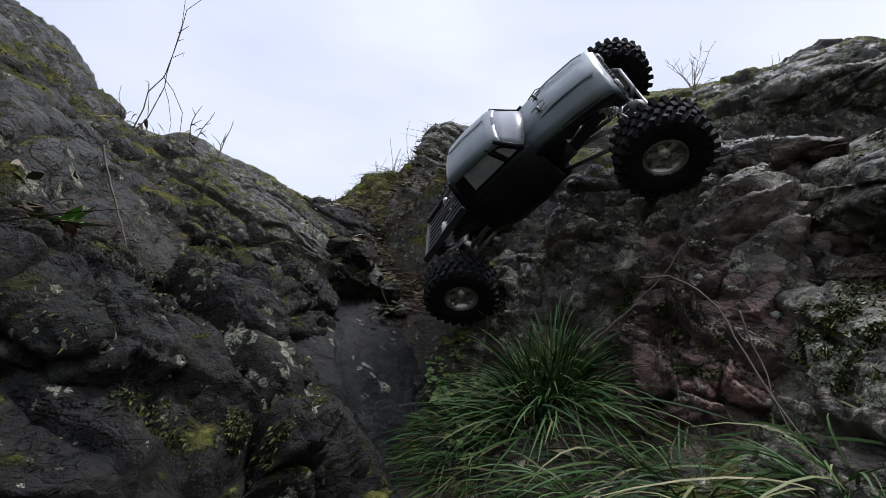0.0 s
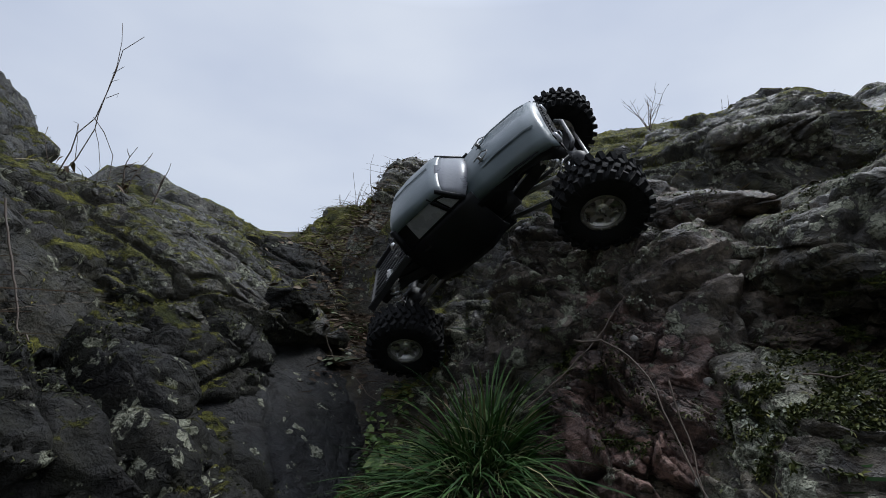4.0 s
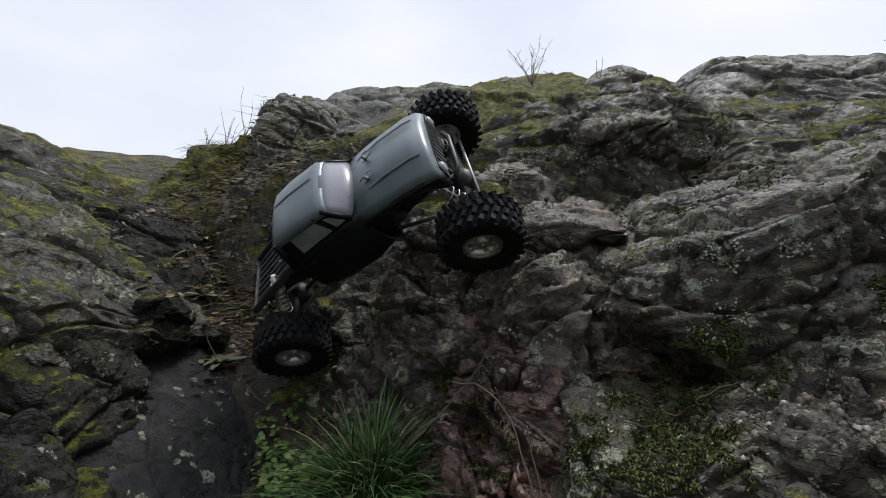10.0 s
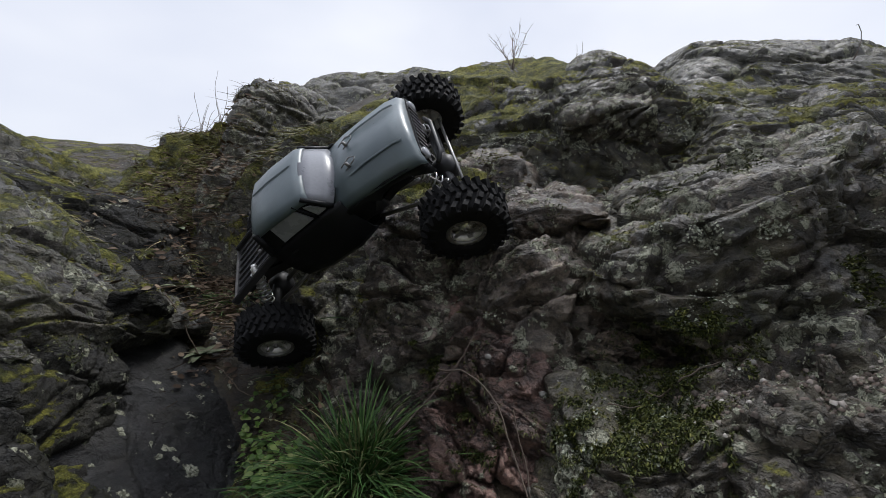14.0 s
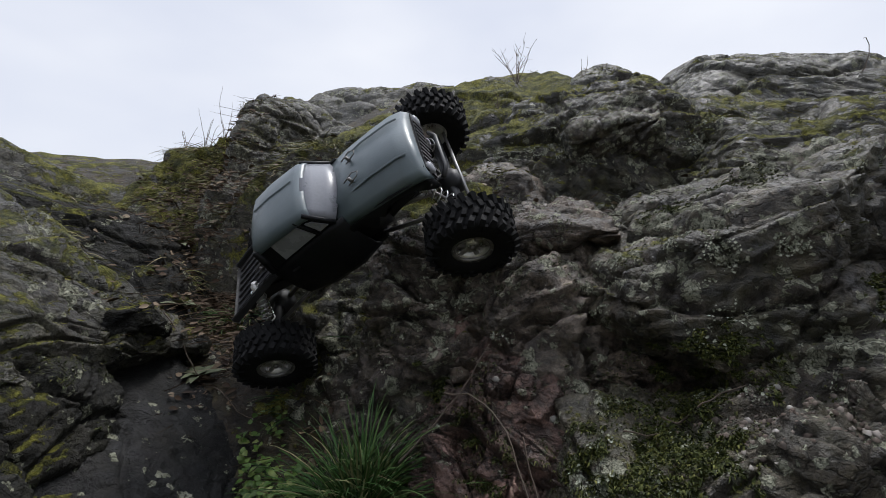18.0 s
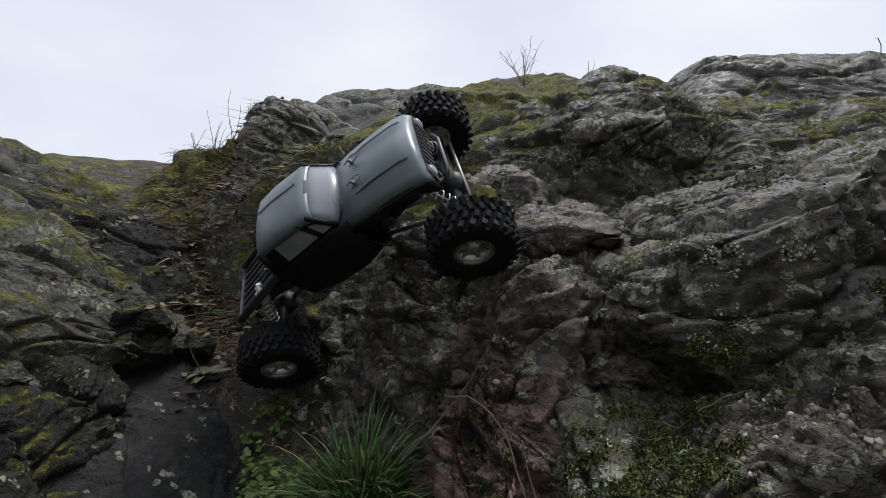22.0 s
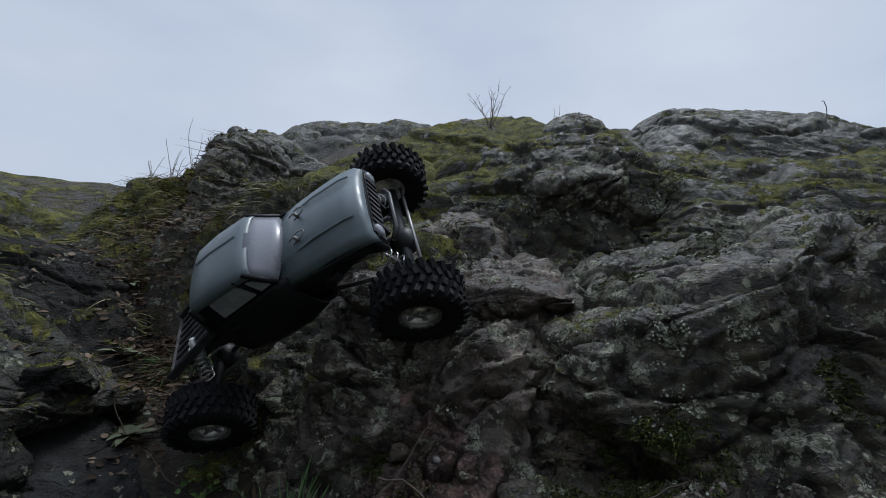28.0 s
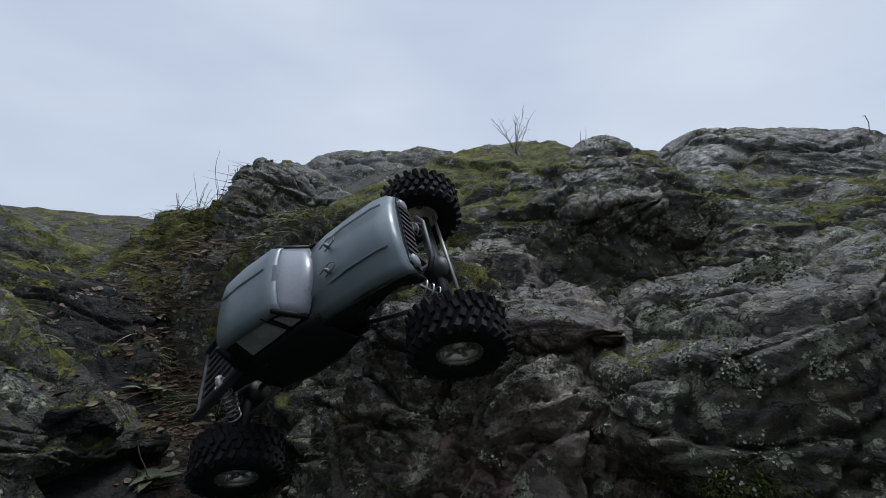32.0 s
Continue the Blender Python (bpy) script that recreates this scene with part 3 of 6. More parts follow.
rock("tongue_rock", (0.40, 1.13, 0.745), [(-115, 60, (0.373, 1.073, 0.780)), (-102, 5, (0.40, 1.045, 0.755)), (-100, -22, (0.40, 1.056, 0.728)), (-25, 5, (0.468, 1.06, 0.77)), (175, 5, (0.285, 1.11, 0.735)), (90, 30, (0.4, 1.25, 0.85)),
     (0, -90, (0.4, 1.1, 0.68))], M_LICHEN, (0.12, 0.1, 0.07), 6, seed=33, chip=0.009, strata=0.003, dip=(-0.45, 0.0, 1.0), label="pale lichened tongue of rock jutting from the wall")
rock("brown_shelf", (0.18, 0.84, 0.51), [(-100, 74, (0.17, 0.80, 0.550)), (-108, 8, (0.17, 0.744, 0.525)), (-100, -50, (0.17, 0.752, 0.502)), (172, 30, (0.085, 0.80, 0.520)), (-10, 20, (0.262, 0.78, 0.53)), (90, 20, (0.2, 0.94, 0.53)),
     (0, -90, (0.18, 0.84, 0.46))], M_BROWN, (0.12, 0.1, 0.05), 6, seed=34, chip=0.007, strata=0.003, dip=(-0.2, 0.0, 1.0), label="brownish tongue-shaped shelf of rock above the hollow")
rock("low_ledge", (0.12, 1.05, 0.42), [(-100, 35, (0.10, 0.985, 0.59)), (-100, 65, (0.14, 1.05, 0.668)), (180, 30, (0.0, 1.03, 0.60)), (-20, 30, (0.21, 1.02, 0.60)), (90, 20, (0.1, 1.2, 0.6)), (0, -90, (0.1, 1.0, 0.3))],
     M_BROWN, (0.12, 0.12, 0.15), 5, seed=30, label="small angular rock capped with moss")
rock("moss_bank", (0.85, 1.10, 0.50), [(-95, 67, (0.73, 0.88, 0.70)), (-95, 25, (0.8, 0.86, 0.68)), (0, 20, (1.6, 1.2, 0.8)), (180, 30, (0.54, 1.08, 0.7)), (90, 20, (0.9, 1.55, 0.9)),
     (0, -90, (0.9, 1.1, 0.1))], M_BACK, (0.5, 0.4, 0.3), 7, seed=31, chip=0.011, chip_size=0.14, bulge=0.025, label="mossy rock bank below the skyline")
rock("right_shoulder", (0.8, 0.70, 0.35), [(-100, 25, (0.65, 0.60, 0.49)), (-110, 76, (0.65, 0.68, 0.60)), (180, 20, (0.47, 0.7, 0.5)), (0, 15, (1.5, 0.75, 0.5)), (90, 20, (0.9, 0.9, 0.6)), (0, -90, (0.9, 0.75, 0.0))],
     M_LICHEN, (0.4, 0.25, 0.25), 6, seed=37, strata=0.004, label="dark lichened rock beside the layered block")
rock("ridge_rock", (1.15, 1.85, 0.815), [(-95, 45, (1.1, 1.55, 1.045)), (-110, 66, (1, 1.62, 1.15)), (-80, 75, (1.25, 1.62, 1.18)), (190, 45, (0.86, 1.66, 1.09)), (-20, 45, (1.62, 1.6, 1.115)), (90, 20, (1.1, 2.2, 1.015)),
     (-90, 15, (1.1, 1.42, 0.915)), (0, -90, (1.1, 1.8, 0.415))], M_PALE, (0.45, 0.35, 0.3), 7, seed=41, chip=0.011, chip_size=0.22, strata=0.003, soft=16, label="broad grey rock on the skyline ridge")
rock("ridge_hump", (0.58, 1.85, 0.8), [(-95, 42, (0.60, 1.62, 1.03)), (-90, 72, (0.60, 1.72, 1.155)), (-10, 40, (0.70, 1.70, 1.11)), (185, 45, (0.47, 1.75, 1.13)), (90, 20, (0.6, 2.0, 1.0)), (-90, 15, (0.6, 1.5, 0.9)), (0, -90, (0.6, 1.9, 0.4))],
     M_PALE, (0.25, 0.3, 0.3), 6, seed=43, chip=0.009, chip_size=0.18, soft=14, label="lichened hump of rock on the skyline")
rock("ridge_slope", (0.2, 1.6, 0.686), [(-95, 60, (0.1, 1.25, 0.796)), (-95, 68, (0.27, 1.8, 1.176)), (165, 40, (-0.12, 1.6, 1.006)), (0, 25, (0.55, 1.6, 0.986)), (90, 20, (0.1, 2.1, 1.036)), (-95, 12, (0.05, 1.21, 0.756)), (0, -90, (0.1, 1.6, 0.336))],
     M_MOSSY, (0.4, 0.45, 0.35), 6, seed=47, chip=0.010, chip_size=0.20, soft=20, bulge=0.022, label="mossy slope of rock leading to the skyline")
rock("gully_wall", (-0.18, 1.15, 0.40), [(-145, 28, (-0.245, 1.01, 0.475)), (-110, 35, (-0.12, 0.985, 0.53)), (-140, 58, (-0.33, 1.2, 0.66)), (-100, 66, (-0.15, 1.15, 0.66)), (10, 20, (0.08, 1.1, 0.6)), (90, 20, (-0.2, 1.4, 0.6)),
     (0, -90, (-0.2, 1.1, 0.1))], M_BACK, (0.25, 0.3, 0.25), 6, seed=53, label="mossy grey rock along the gully")
rock("round_boulder", (-0.13, 1.32, 0.68), [(-100, 40, (-0.13, 1.24, 0.77)), (-95, 75, (-0.13, 1.3, 0.815)), (185, 35, (-0.23, 1.3, 0.76)), (0, 35, (-0.03, 1.3, 0.76)), (90, 30, (-0.13, 1.42, 0.76)), (0, -90, (-0.13, 1.3, 0.5))],
     M_BACK, (0.12, 0.12, 0.12), 5, seed=54, label="rounded lichened boulder on the mossy slope")
rock("moss_shelf", (-0.33, 1.36, 0.62), [(-120, 55, (-0.36, 1.27, 0.72)), (-100, 18, (-0.33, 1.24, 0.68)), (-95, 78, (-0.3, 1.4, 0.79)), (190, 25, (-0.46, 1.35, 0.68)), (0, 30, (-0.1, 1.35, 0.7)), (90, 20, (-0.3, 1.6, 0.7)), (0, -90, (-0.3, 1.3, 0.3))],
     M_MOSSY, (0.2, 0.2, 0.2), 6, seed=55, label="sloping shelf thick with yellow-green moss")
rock("head_boulder", (-0.6435, 1.7282, 0.7885), [(-26, 15, (-0.5382, 1.5176, 0.8354)), (-100, 30, (-0.6084, 1.40, 0.832)), (-100, 60, (-0.59, 1.56, 0.977)), (-120, 55, (-0.6669, 1.6346, 1.0226)), (-60, 72, (-0.6786, 1.7516, 1.0986)), (200, 14, (-0.702, 1.6346, 0.8821)), (30, 45, (-0.5499, 1.7516, 1.0576)),
     (90, 20, (-0.585, 2.009, 0.9406)), (0, -90, (-0.585, 1.7516, 0.2971))], M_PALE, (0.15, 0.25, 0.25), 7, seed=59, soft=10, chip=0.009, chip_size=0.16, label="upright grey boulder at the gully's head")
rock("head_stone", (-0.564, 1.94, 0.817), [(-95, 35, (-0.564, 1.82, 1.021)), (-70, 65, (-0.6, 1.916, 1.117)), (190, 5, (-0.672, 1.916, 1.057)), (20, 45, (-0.48, 1.916, 1.033)), (90, 20, (-0.54, 2.096, 0.937)), (0, -90, (-0.6, 1.916, 0.397))],
     M_PALE, (0.144, 0.176, 0.139), 6, seed=60, soft=10, chip=0.008, label="leaning grey stone behind the upright boulder")
rock("ridge_crest", (-0.3864, 2.5316, 0.8864), [(-95, 40, (-0.414, 2.2556, 1.1532)), (-90, 76, (-0.46, 2.3936, 1.3188)), (190, 45, (-0.6808, 2.3936, 1.2452)), (0, 30, (0.092, 2.3936, 1.282)), (90, 20, (-0.368, 2.8536, 1.1624)), (-90, 15, (-0.368, 2.1176, 1.0244)),
     (0, -90, (-0.368, 2.4856, 0.5184))], M_PALE, (0.45, 0.35, 0.35), 6, seed=61, chip=0.010, chip_size=0.20, soft=14, label="grey humped rock on the skyline")
rock("grass_knoll", (-0.88, 1.85, 0.617), [(-90, 50, (-0.87, 1.68, 0.817)), (-90, 80, (-0.86, 1.8, 0.892)), (200, 40, (-1.0, 1.8, 0.847)), (0, 20, (-0.65, 1.8, 0.817)), (90, 30, (-0.85, 2.0, 0.817)), (0, -90, (-0.9, 1.8, 0.417))],
     M_MOSSY, (0.2, 0.2, 0.2), 5, seed=62, label="grassy knob of stone at the path's head")
rock("path_rock", (-1.2, 1.376, 0.403), [(-30, 45, (-1.014, 1.376, 0.565)), (-80, 30, (-1.08, 1.172, 0.523)), (25, 62, (-1.176, 1.532, 0.730)), (60, 40, (-1.152, 1.796, 0.667)), (25, 76, (-1.356, 1.436, 0.872)), (180, 20, (-1.92, 1.316, 0.499)),
     (0, -90, (-1.2, 1.316, 0.019))], M_ROCK, (0.3, 0.3, 0.25), 6, seed=67, chip=0.014, chip_size=0.15, bulge=0.016, label="mossy rock beside the footpath")
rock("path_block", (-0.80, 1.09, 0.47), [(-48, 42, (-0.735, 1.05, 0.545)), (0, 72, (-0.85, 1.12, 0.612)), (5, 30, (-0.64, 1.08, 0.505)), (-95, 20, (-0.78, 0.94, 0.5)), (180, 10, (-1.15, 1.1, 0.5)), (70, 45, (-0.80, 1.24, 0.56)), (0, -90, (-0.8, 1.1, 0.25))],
     M_DARK_SHADED, (0.16, 0.14, 0.14), 6, bulge=0.006, chip=0.007, grain=0.0012, chip_size=0.13, seed=70, label="dark flat-faced rock leaning beside the footpath")
rock("path_stone", (-0.72, 1.22, 0.36), [(-60, 30, (-0.70, 1.15, 0.44)), (-30, 75, (-0.73, 1.22, 0.475)), (10, 25, (-0.655, 1.22, 0.43)), (180, 20, (-0.82, 1.2, 0.4)), (90, 25, (-0.72, 1.3, 0.43)), (0, -90, (-0.7, 1.2, 0.25))],
     M_SLAB, (0.08, 0.08, 0.08), 5, chip=0.006, seed=68, label="dark flat-faced stone beside the footpath")
rock("far_mound", (-1.9, 2.9, 0.6), [(-90, 50, (-1.9, 2.45, 0.88)), (-90, 84, (-1.95, 2.7, 1.0)), (-10, 60, (-1.55, 2.6, 0.95)), (190, 50, (-2.3, 2.7, 0.96)), (90, 30, (-1.9, 3.3, 0.8)), (0, -90, (-1.9, 2.9, 0.3))],
     M_ROCK, (0.5, 0.4, 0.3), 5, seed=69, label="low rock hump beyond the head of the path")

for r in ROCKS:
    co, tri = shape_rock(r)
    hidden = co[:, 2] < ground_height(co[:, 0], co[:, 1]) - 0.05
    for o in ROCKS:
        if o is not r:
            hidden |= depth_in(o, co) > 0.05
    keep = ~hidden[tri].all(axis=1)
    used = np.unique(tri[keep])
    index = np.full(len(co), -1)
    index[used] = np.arange(len(used))
    r["surface"] = (co[used], normals_of(co[used], index[tri[keep]]))
    r["object"] = tagged(new(r["name"], mesh_of(r["name"], co[used], index[tri[keep]], r["material"])), r["label"], r["category"])

# ground sheet: rings round the gully, fine near it and coarse towards the horizon
n_ang, radii_list = 360, list(np.geomspace(0.002, 4.0, 300)) + list(np.geomspace(4.2, 900, 50))
ang = np.linspace(0, 2 * np.pi, n_ang, endpoint=False)
rr, aa = np.meshgrid(np.array(radii_list), ang, indexing="ij")
gx, gy = -0.3 + rr * np.cos(aa), 0.75 + rr * np.sin(aa)
flat = np.stack([gx.ravel(), gy.ravel()], 1)
gz = ground_height(flat[:, 0], flat[:, 1])
gp = np.column_stack([flat, gz])
gp[:, 2] += 0.012 * fbm(gp / 0.10, 4, 0.55, 71) * np.clip(1.6 - rr.ravel() / 5, 0.2, 1)
idx = np.arange(len(gp)).reshape(rr.shape)
a0, a1 = idx[:-1], idx[1:]
quads = np.stack([a0, a1, np.roll(a1, -1, 1), np.roll(a0, -1, 1)], -1).reshape(-1, 4)
tagged(new("ground", mesh_of("ground", gp, quads, M_SOIL)), "dark soil with moss and dead leaves", "ground", kind="structure")


# ---- shared builders ----
def part(name, bm, material, parent, label="", smooth=True, m=None):
    """One mesh object under a thing or a part."""
    me = bpy.data.meshes.new(name)
    bm.normal_update()
    bm.to_mesh(me)
    bm.free()
    me.materials.append(material)
    me.polygons.foreach_set("use_smooth", [smooth] * len(me.polygons))
    ob = new(name, me)
    ob.parent = parent
    if m is not None:
        ob.matrix_basis = m
    return tagged(ob, label)


def box(bm, centre, size, rot=None, bevel=0.0):
    r = bmesh.ops.create_cube(bm, size=1.0)
    m = Matrix.Translation(centre) @ (rot or Matrix()) @ Matrix.Diagonal((*size, 1))
    bmesh.ops.transform(bm, matrix=m, verts=r["verts"])
    if bevel:
        edges = list({e for v in r["verts"] for e in v.link_edges})
        bmesh.ops.bevel(bm, geom=edges, offset=bevel, segments=2, affect="EDGES")
    return bm


def tube(bm, pts, radii, sides=8, cap=True):
    """A round rod along points, one radius for each."""
    rings = []
    pts = [Vector(p) for p in pts]
    for k, p in enumerate(pts):
        d = (pts[min(k + 1, len(pts) - 1)] - pts[max(k - 1, 0)]).normalized()
        a = d.orthogonal().normalized() if k == 0 else (rings_a - d * rings_a.dot(d)).normalized()
        rings_a = a
        b = d.cross(a)
        r = radii[k] if hasattr(radii, "__len__") else radii
        rings.append([bm.verts.new(p + (a * math.cos(2 * math.pi * i / sides) + b * math.sin(2 * math.pi * i / sides)) * r) for i in range(sides)])
    for u, v in zip(rings, rings[1:]):
        for i in range(sides):
            bm.faces.new((u[i], u[(i + 1) % sides], v[(i + 1) % sides], v[i]))
    if cap:
        bm.faces.new(rings[0][::-1])
        bm.faces.new(rings[-1])
    return bm


def loft(bm, sections, close=True):
    """Skins cross-sections of equal point count; close: each section is a ring."""
    rows = [[bm.verts.new(p) for p in s] for s in sections]
    n = len(rows[0])
    for u, v in zip(rows, rows[1:]):
        for i in range(n if close else n - 1):
            bm.faces.new((u[i], u[(i + 1) % n], v[(i + 1) % n], v[i]))
    if close:
        bm.faces.new(rows[0][::-1])
        bm.faces.new(rows[-1])
    bmesh.ops.recalc_face_normals(bm, faces=bm.faces[:])
    return bm


def revolve(bm, profile, steps=48, axis_y=True):
    """Turns (offset along the axle, radius) points round the y axis."""
    rows = []
    for k in range(steps):
        a = 2 * math.pi * k / steps
        rows.append([bm.verts.new((r * math.cos(a), y, r * math.sin(a))) for y, r in profile])
    n = len(profile)
    for k in range(steps):
        u, v = rows[k], rows[(k + 1) % steps]
        for i in range(n - 1):
            bm.faces.new((u[i], u[i + 1], v[i + 1], v[i]))
    bmesh.ops.recalc_face_normals(bm, faces=bm.faces[:])
    return bm


def plain_material(name, col, rough=0.5, metal=0.0, grain=40.0, vary=0.25, bump=0.0, spec=0.5):
    m, n, l, bsdf = nodes_of(name)
    tc = n.new("ShaderNodeTexCoord")
    vec = tc.outputs["Object"]
    big, fine = noise_tex(n, l, vec, grain, 5, 0.6), noise_tex(n, l, vec, grain * 9, 3, 0.6)
    f = math_node(n, l, "ADD", math_node(n, l, "MULTIPLY", big, 0.6), math_node(n, l, "MULTIPLY", fine, 0.4))
    l.new(ramp(n, l, f, [(0.3, tuple(c * (1 - vary) for c in col)), (0.7, tuple(min(c * (1 + vary), 1) for c in col))]), bsdf.inputs["Base Color"])
    l.new(ramp(n, l, big, [(0.3, (max(rough - 0.12, 0.03),) * 3), (0.7, (min(rough + 0.12, 1),) * 3)]), bsdf.inputs["Roughness"])
    bsdf.inputs["Metallic"].default_value = metal
    bsdf.inputs["Specular IOR Level"].default_value = spec
    if bump:
        b = n.new("ShaderNodeBump")
        b.inputs["Strength"].default_value, b.inputs["Distance"].default_value = 0.6, bump
        l.new(fine, b.inputs["Height"])
        l.new(b.outputs[0], bsdf.inputs["Normal"])
    return m


def paint_material():
    """Satin grey-green paint with mud splashes, small chips and dust."""
    m, n, l, bsdf = nodes_of("satin_paint")
    tc = n.new("ShaderNodeTexCoord")
    vec = tc.outputs["Object"]
    base = ramp(n, l, noise_tex(n, l, vec, 22, 4, 0.5), [(0.35, (0.088, 0.118, 0.130)), (0.65, (0.112, 0.146, 0.156))])
    chips = ramp(n, l, voro_tex(n, l, vec, 85), [(0.07, (1, 1, 1)), (0.10, (0, 0, 0))])
    patch = ramp(n, l, noise_tex(n, l, vec, 30, 5, 0.7), [(0.56, (0, 0, 0)), (0.64, (1, 1, 1))])
    col = mix_col(n, l, math_node(n, l, "MULTIPLY", chips, patch), base, (0.012, 0.012, 0.012))
    dust = ramp(n, l, noise_tex(n, l, vec, 14, 6, 0.75), [(0.50, (0, 0, 0)), (0.75, (1, 1, 1))])
    col = mix_col(n, l, math_node(n, l, "MULTIPLY", dust, 0.35), col, (0.12, 0.115, 0.105))
    l.new(col, bsdf.inputs["Base Color"])
    l.new(ramp(n, l, noise_tex(n, l, vec, 60, 4, 0.6), [(0.3, (0.30,) * 3), (0.7, (0.44,) * 3)]), bsdf.inputs["Roughness"])
    bsdf.inputs["Specular IOR Level"].default_value = 0.75
    b = n.new("ShaderNodeBump")
    b.inputs["Strength"].default_value, b.inputs["Distance"].default_value = 0.25, 0.0006
    l.new(noise_tex(n, l, vec, 400, 2), b.inputs["Height"])
    l.new(b.outputs[0], bsdf.inputs["Normal"])
    return m


M_PAINT = paint_material()
# one black for cab sides and back, fenders, pillars and window surrounds
M_SIDE = plain_material("side_black", (0.008, 0.0085, 0.010), 0.50, 0, 40, 0.4, 0.0003, 0.25)
M_RUBBER = plain_material("tyre_rubber", (0.0095, 0.0095, 0.010), 0.82, 0, 60, 0.5, 0.0012, 0.18)
M_BLACK = plain_material("black_plastic", (0.012, 0.012, 0.013), 0.5, 0, 50, 0.4, 0.0004)
M_DECK = plain_material("dark_deck", (0.045, 0.046, 0.050), 0.42, 0, 40, 0.35, 0.0004)
M_ALU = plain_material("worn_aluminium", (0.72, 0.71, 0.69), 0.34, 0.85, 70, 0.35, 0.0003)
M_STEEL = plain_material("dull_steel", (0.28, 0.27, 0.26), 0.45, 0.8, 60, 0.35, 0.0003)
M_FROST = plain_material("frosted_pane", (0.27, 0.275, 0.295), 0.30, 0, 30, 0.12, 0.0002)
M_SCREEN = plain_material("frosted_screen", (0.215, 0.22, 0.240), 0.34, 0, 30, 0.12, 0.0002)
M_STICKER = plain_material("pale_sticker", (0.62, 0.64, 0.58), 0.5, 0, 60, 0.1)
M_STICKER_BAR = plain_material("sticker_bar", (0.05, 0.06, 0.07), 0.5, 0, 60, 0.1)
M_SPRING = plain_material("bright_spring", (0.60, 0.60, 0.60), 0.3, 0.9, 60, 0.2)


# ---- the model truck ----
def build_tyre(bm, radius=0.0505, width=0.046):
    w = width / 2
    prof = [(-w * 0.72, radius * 0.44), (-w * 0.95, radius * 0.52), (-w, radius * 0.78), (-w * 0.93, radius * 0.90), (-w * 0.75, radius * 0.955), (0, radius * 0.965),
            (w * 0.75, radius * 0.955), (w * 0.93, radius * 0.90), (w, radius * 0.78), (w * 0.95, radius * 0.52), (w * 0.72, radius * 0.44)]
    revolve(bm, prof, 56)
    return bm


def lug_mesh(size, taper):
    bm = bmesh.new()
    r = bmesh.ops.create_cube(bm, size=1.0)
    for v in r["verts"]:
        if v.co.x > 0:
            v.co.y *= taper
            v.co.z *= taper
    bmesh.ops.transform(bm, matrix=Matrix.Diagonal((*size, 1)), verts=r["verts"])
    me = bpy.data.meshes.new("lug")
    bm.to_mesh(me)
    bm.free()
    me.materials.append(M_RUBBER)
    return me


LUGS = (lug_mesh((0.0082, 0.0130, 0.0066), 0.84), lug_mesh((0.0072, 0.0100, 0.0062), 0.84), lug_mesh((0.010, 0.0040, 0.0044), 0.9))


def add_lugs(tyre, radius=0.0505, width=0.046):
    """Rows of tread lugs round a tyre, each one a piece."""
    w, count = width / 2, 26
    for k in range(count):
        a = 2 * math.pi * k / count
        for row, (y, off) in enumerate(((-w * 0.72, 0.0), (w * 0.72, 0.5), (-w * 0.22, 0.5), (w * 0.24, 0.0))):
            outer = abs(y) > w * 0.5
            rot = Matrix.Rotation(-a - off * 2 * math.pi / count, 4, "Y") @ Matrix.Translation((radius * (0.955 if outer else 0.975), y, 0)) @ Matrix.Rotation(0.35 if row % 2 else -0.35, 4, "X")
            if outer:
                rot = rot @ Matrix.Rotation(-0.32 if y > 0 else 0.32, 4, "Z")
            ob = new("lug", LUGS[0 if outer else 1])
            ob.parent, ob.matrix_basis = tyre, rot
        if k % 2 == 0:
            for side in (-1, 1):
                ob = new("lug", LUGS[2])
                ob.parent, ob.matrix_basis = tyre, Matrix.Rotation(-a - 0.06 * side, 4, "Y") @ Matrix.Translation((radius * 0.84, side * w * 0.98, 0))


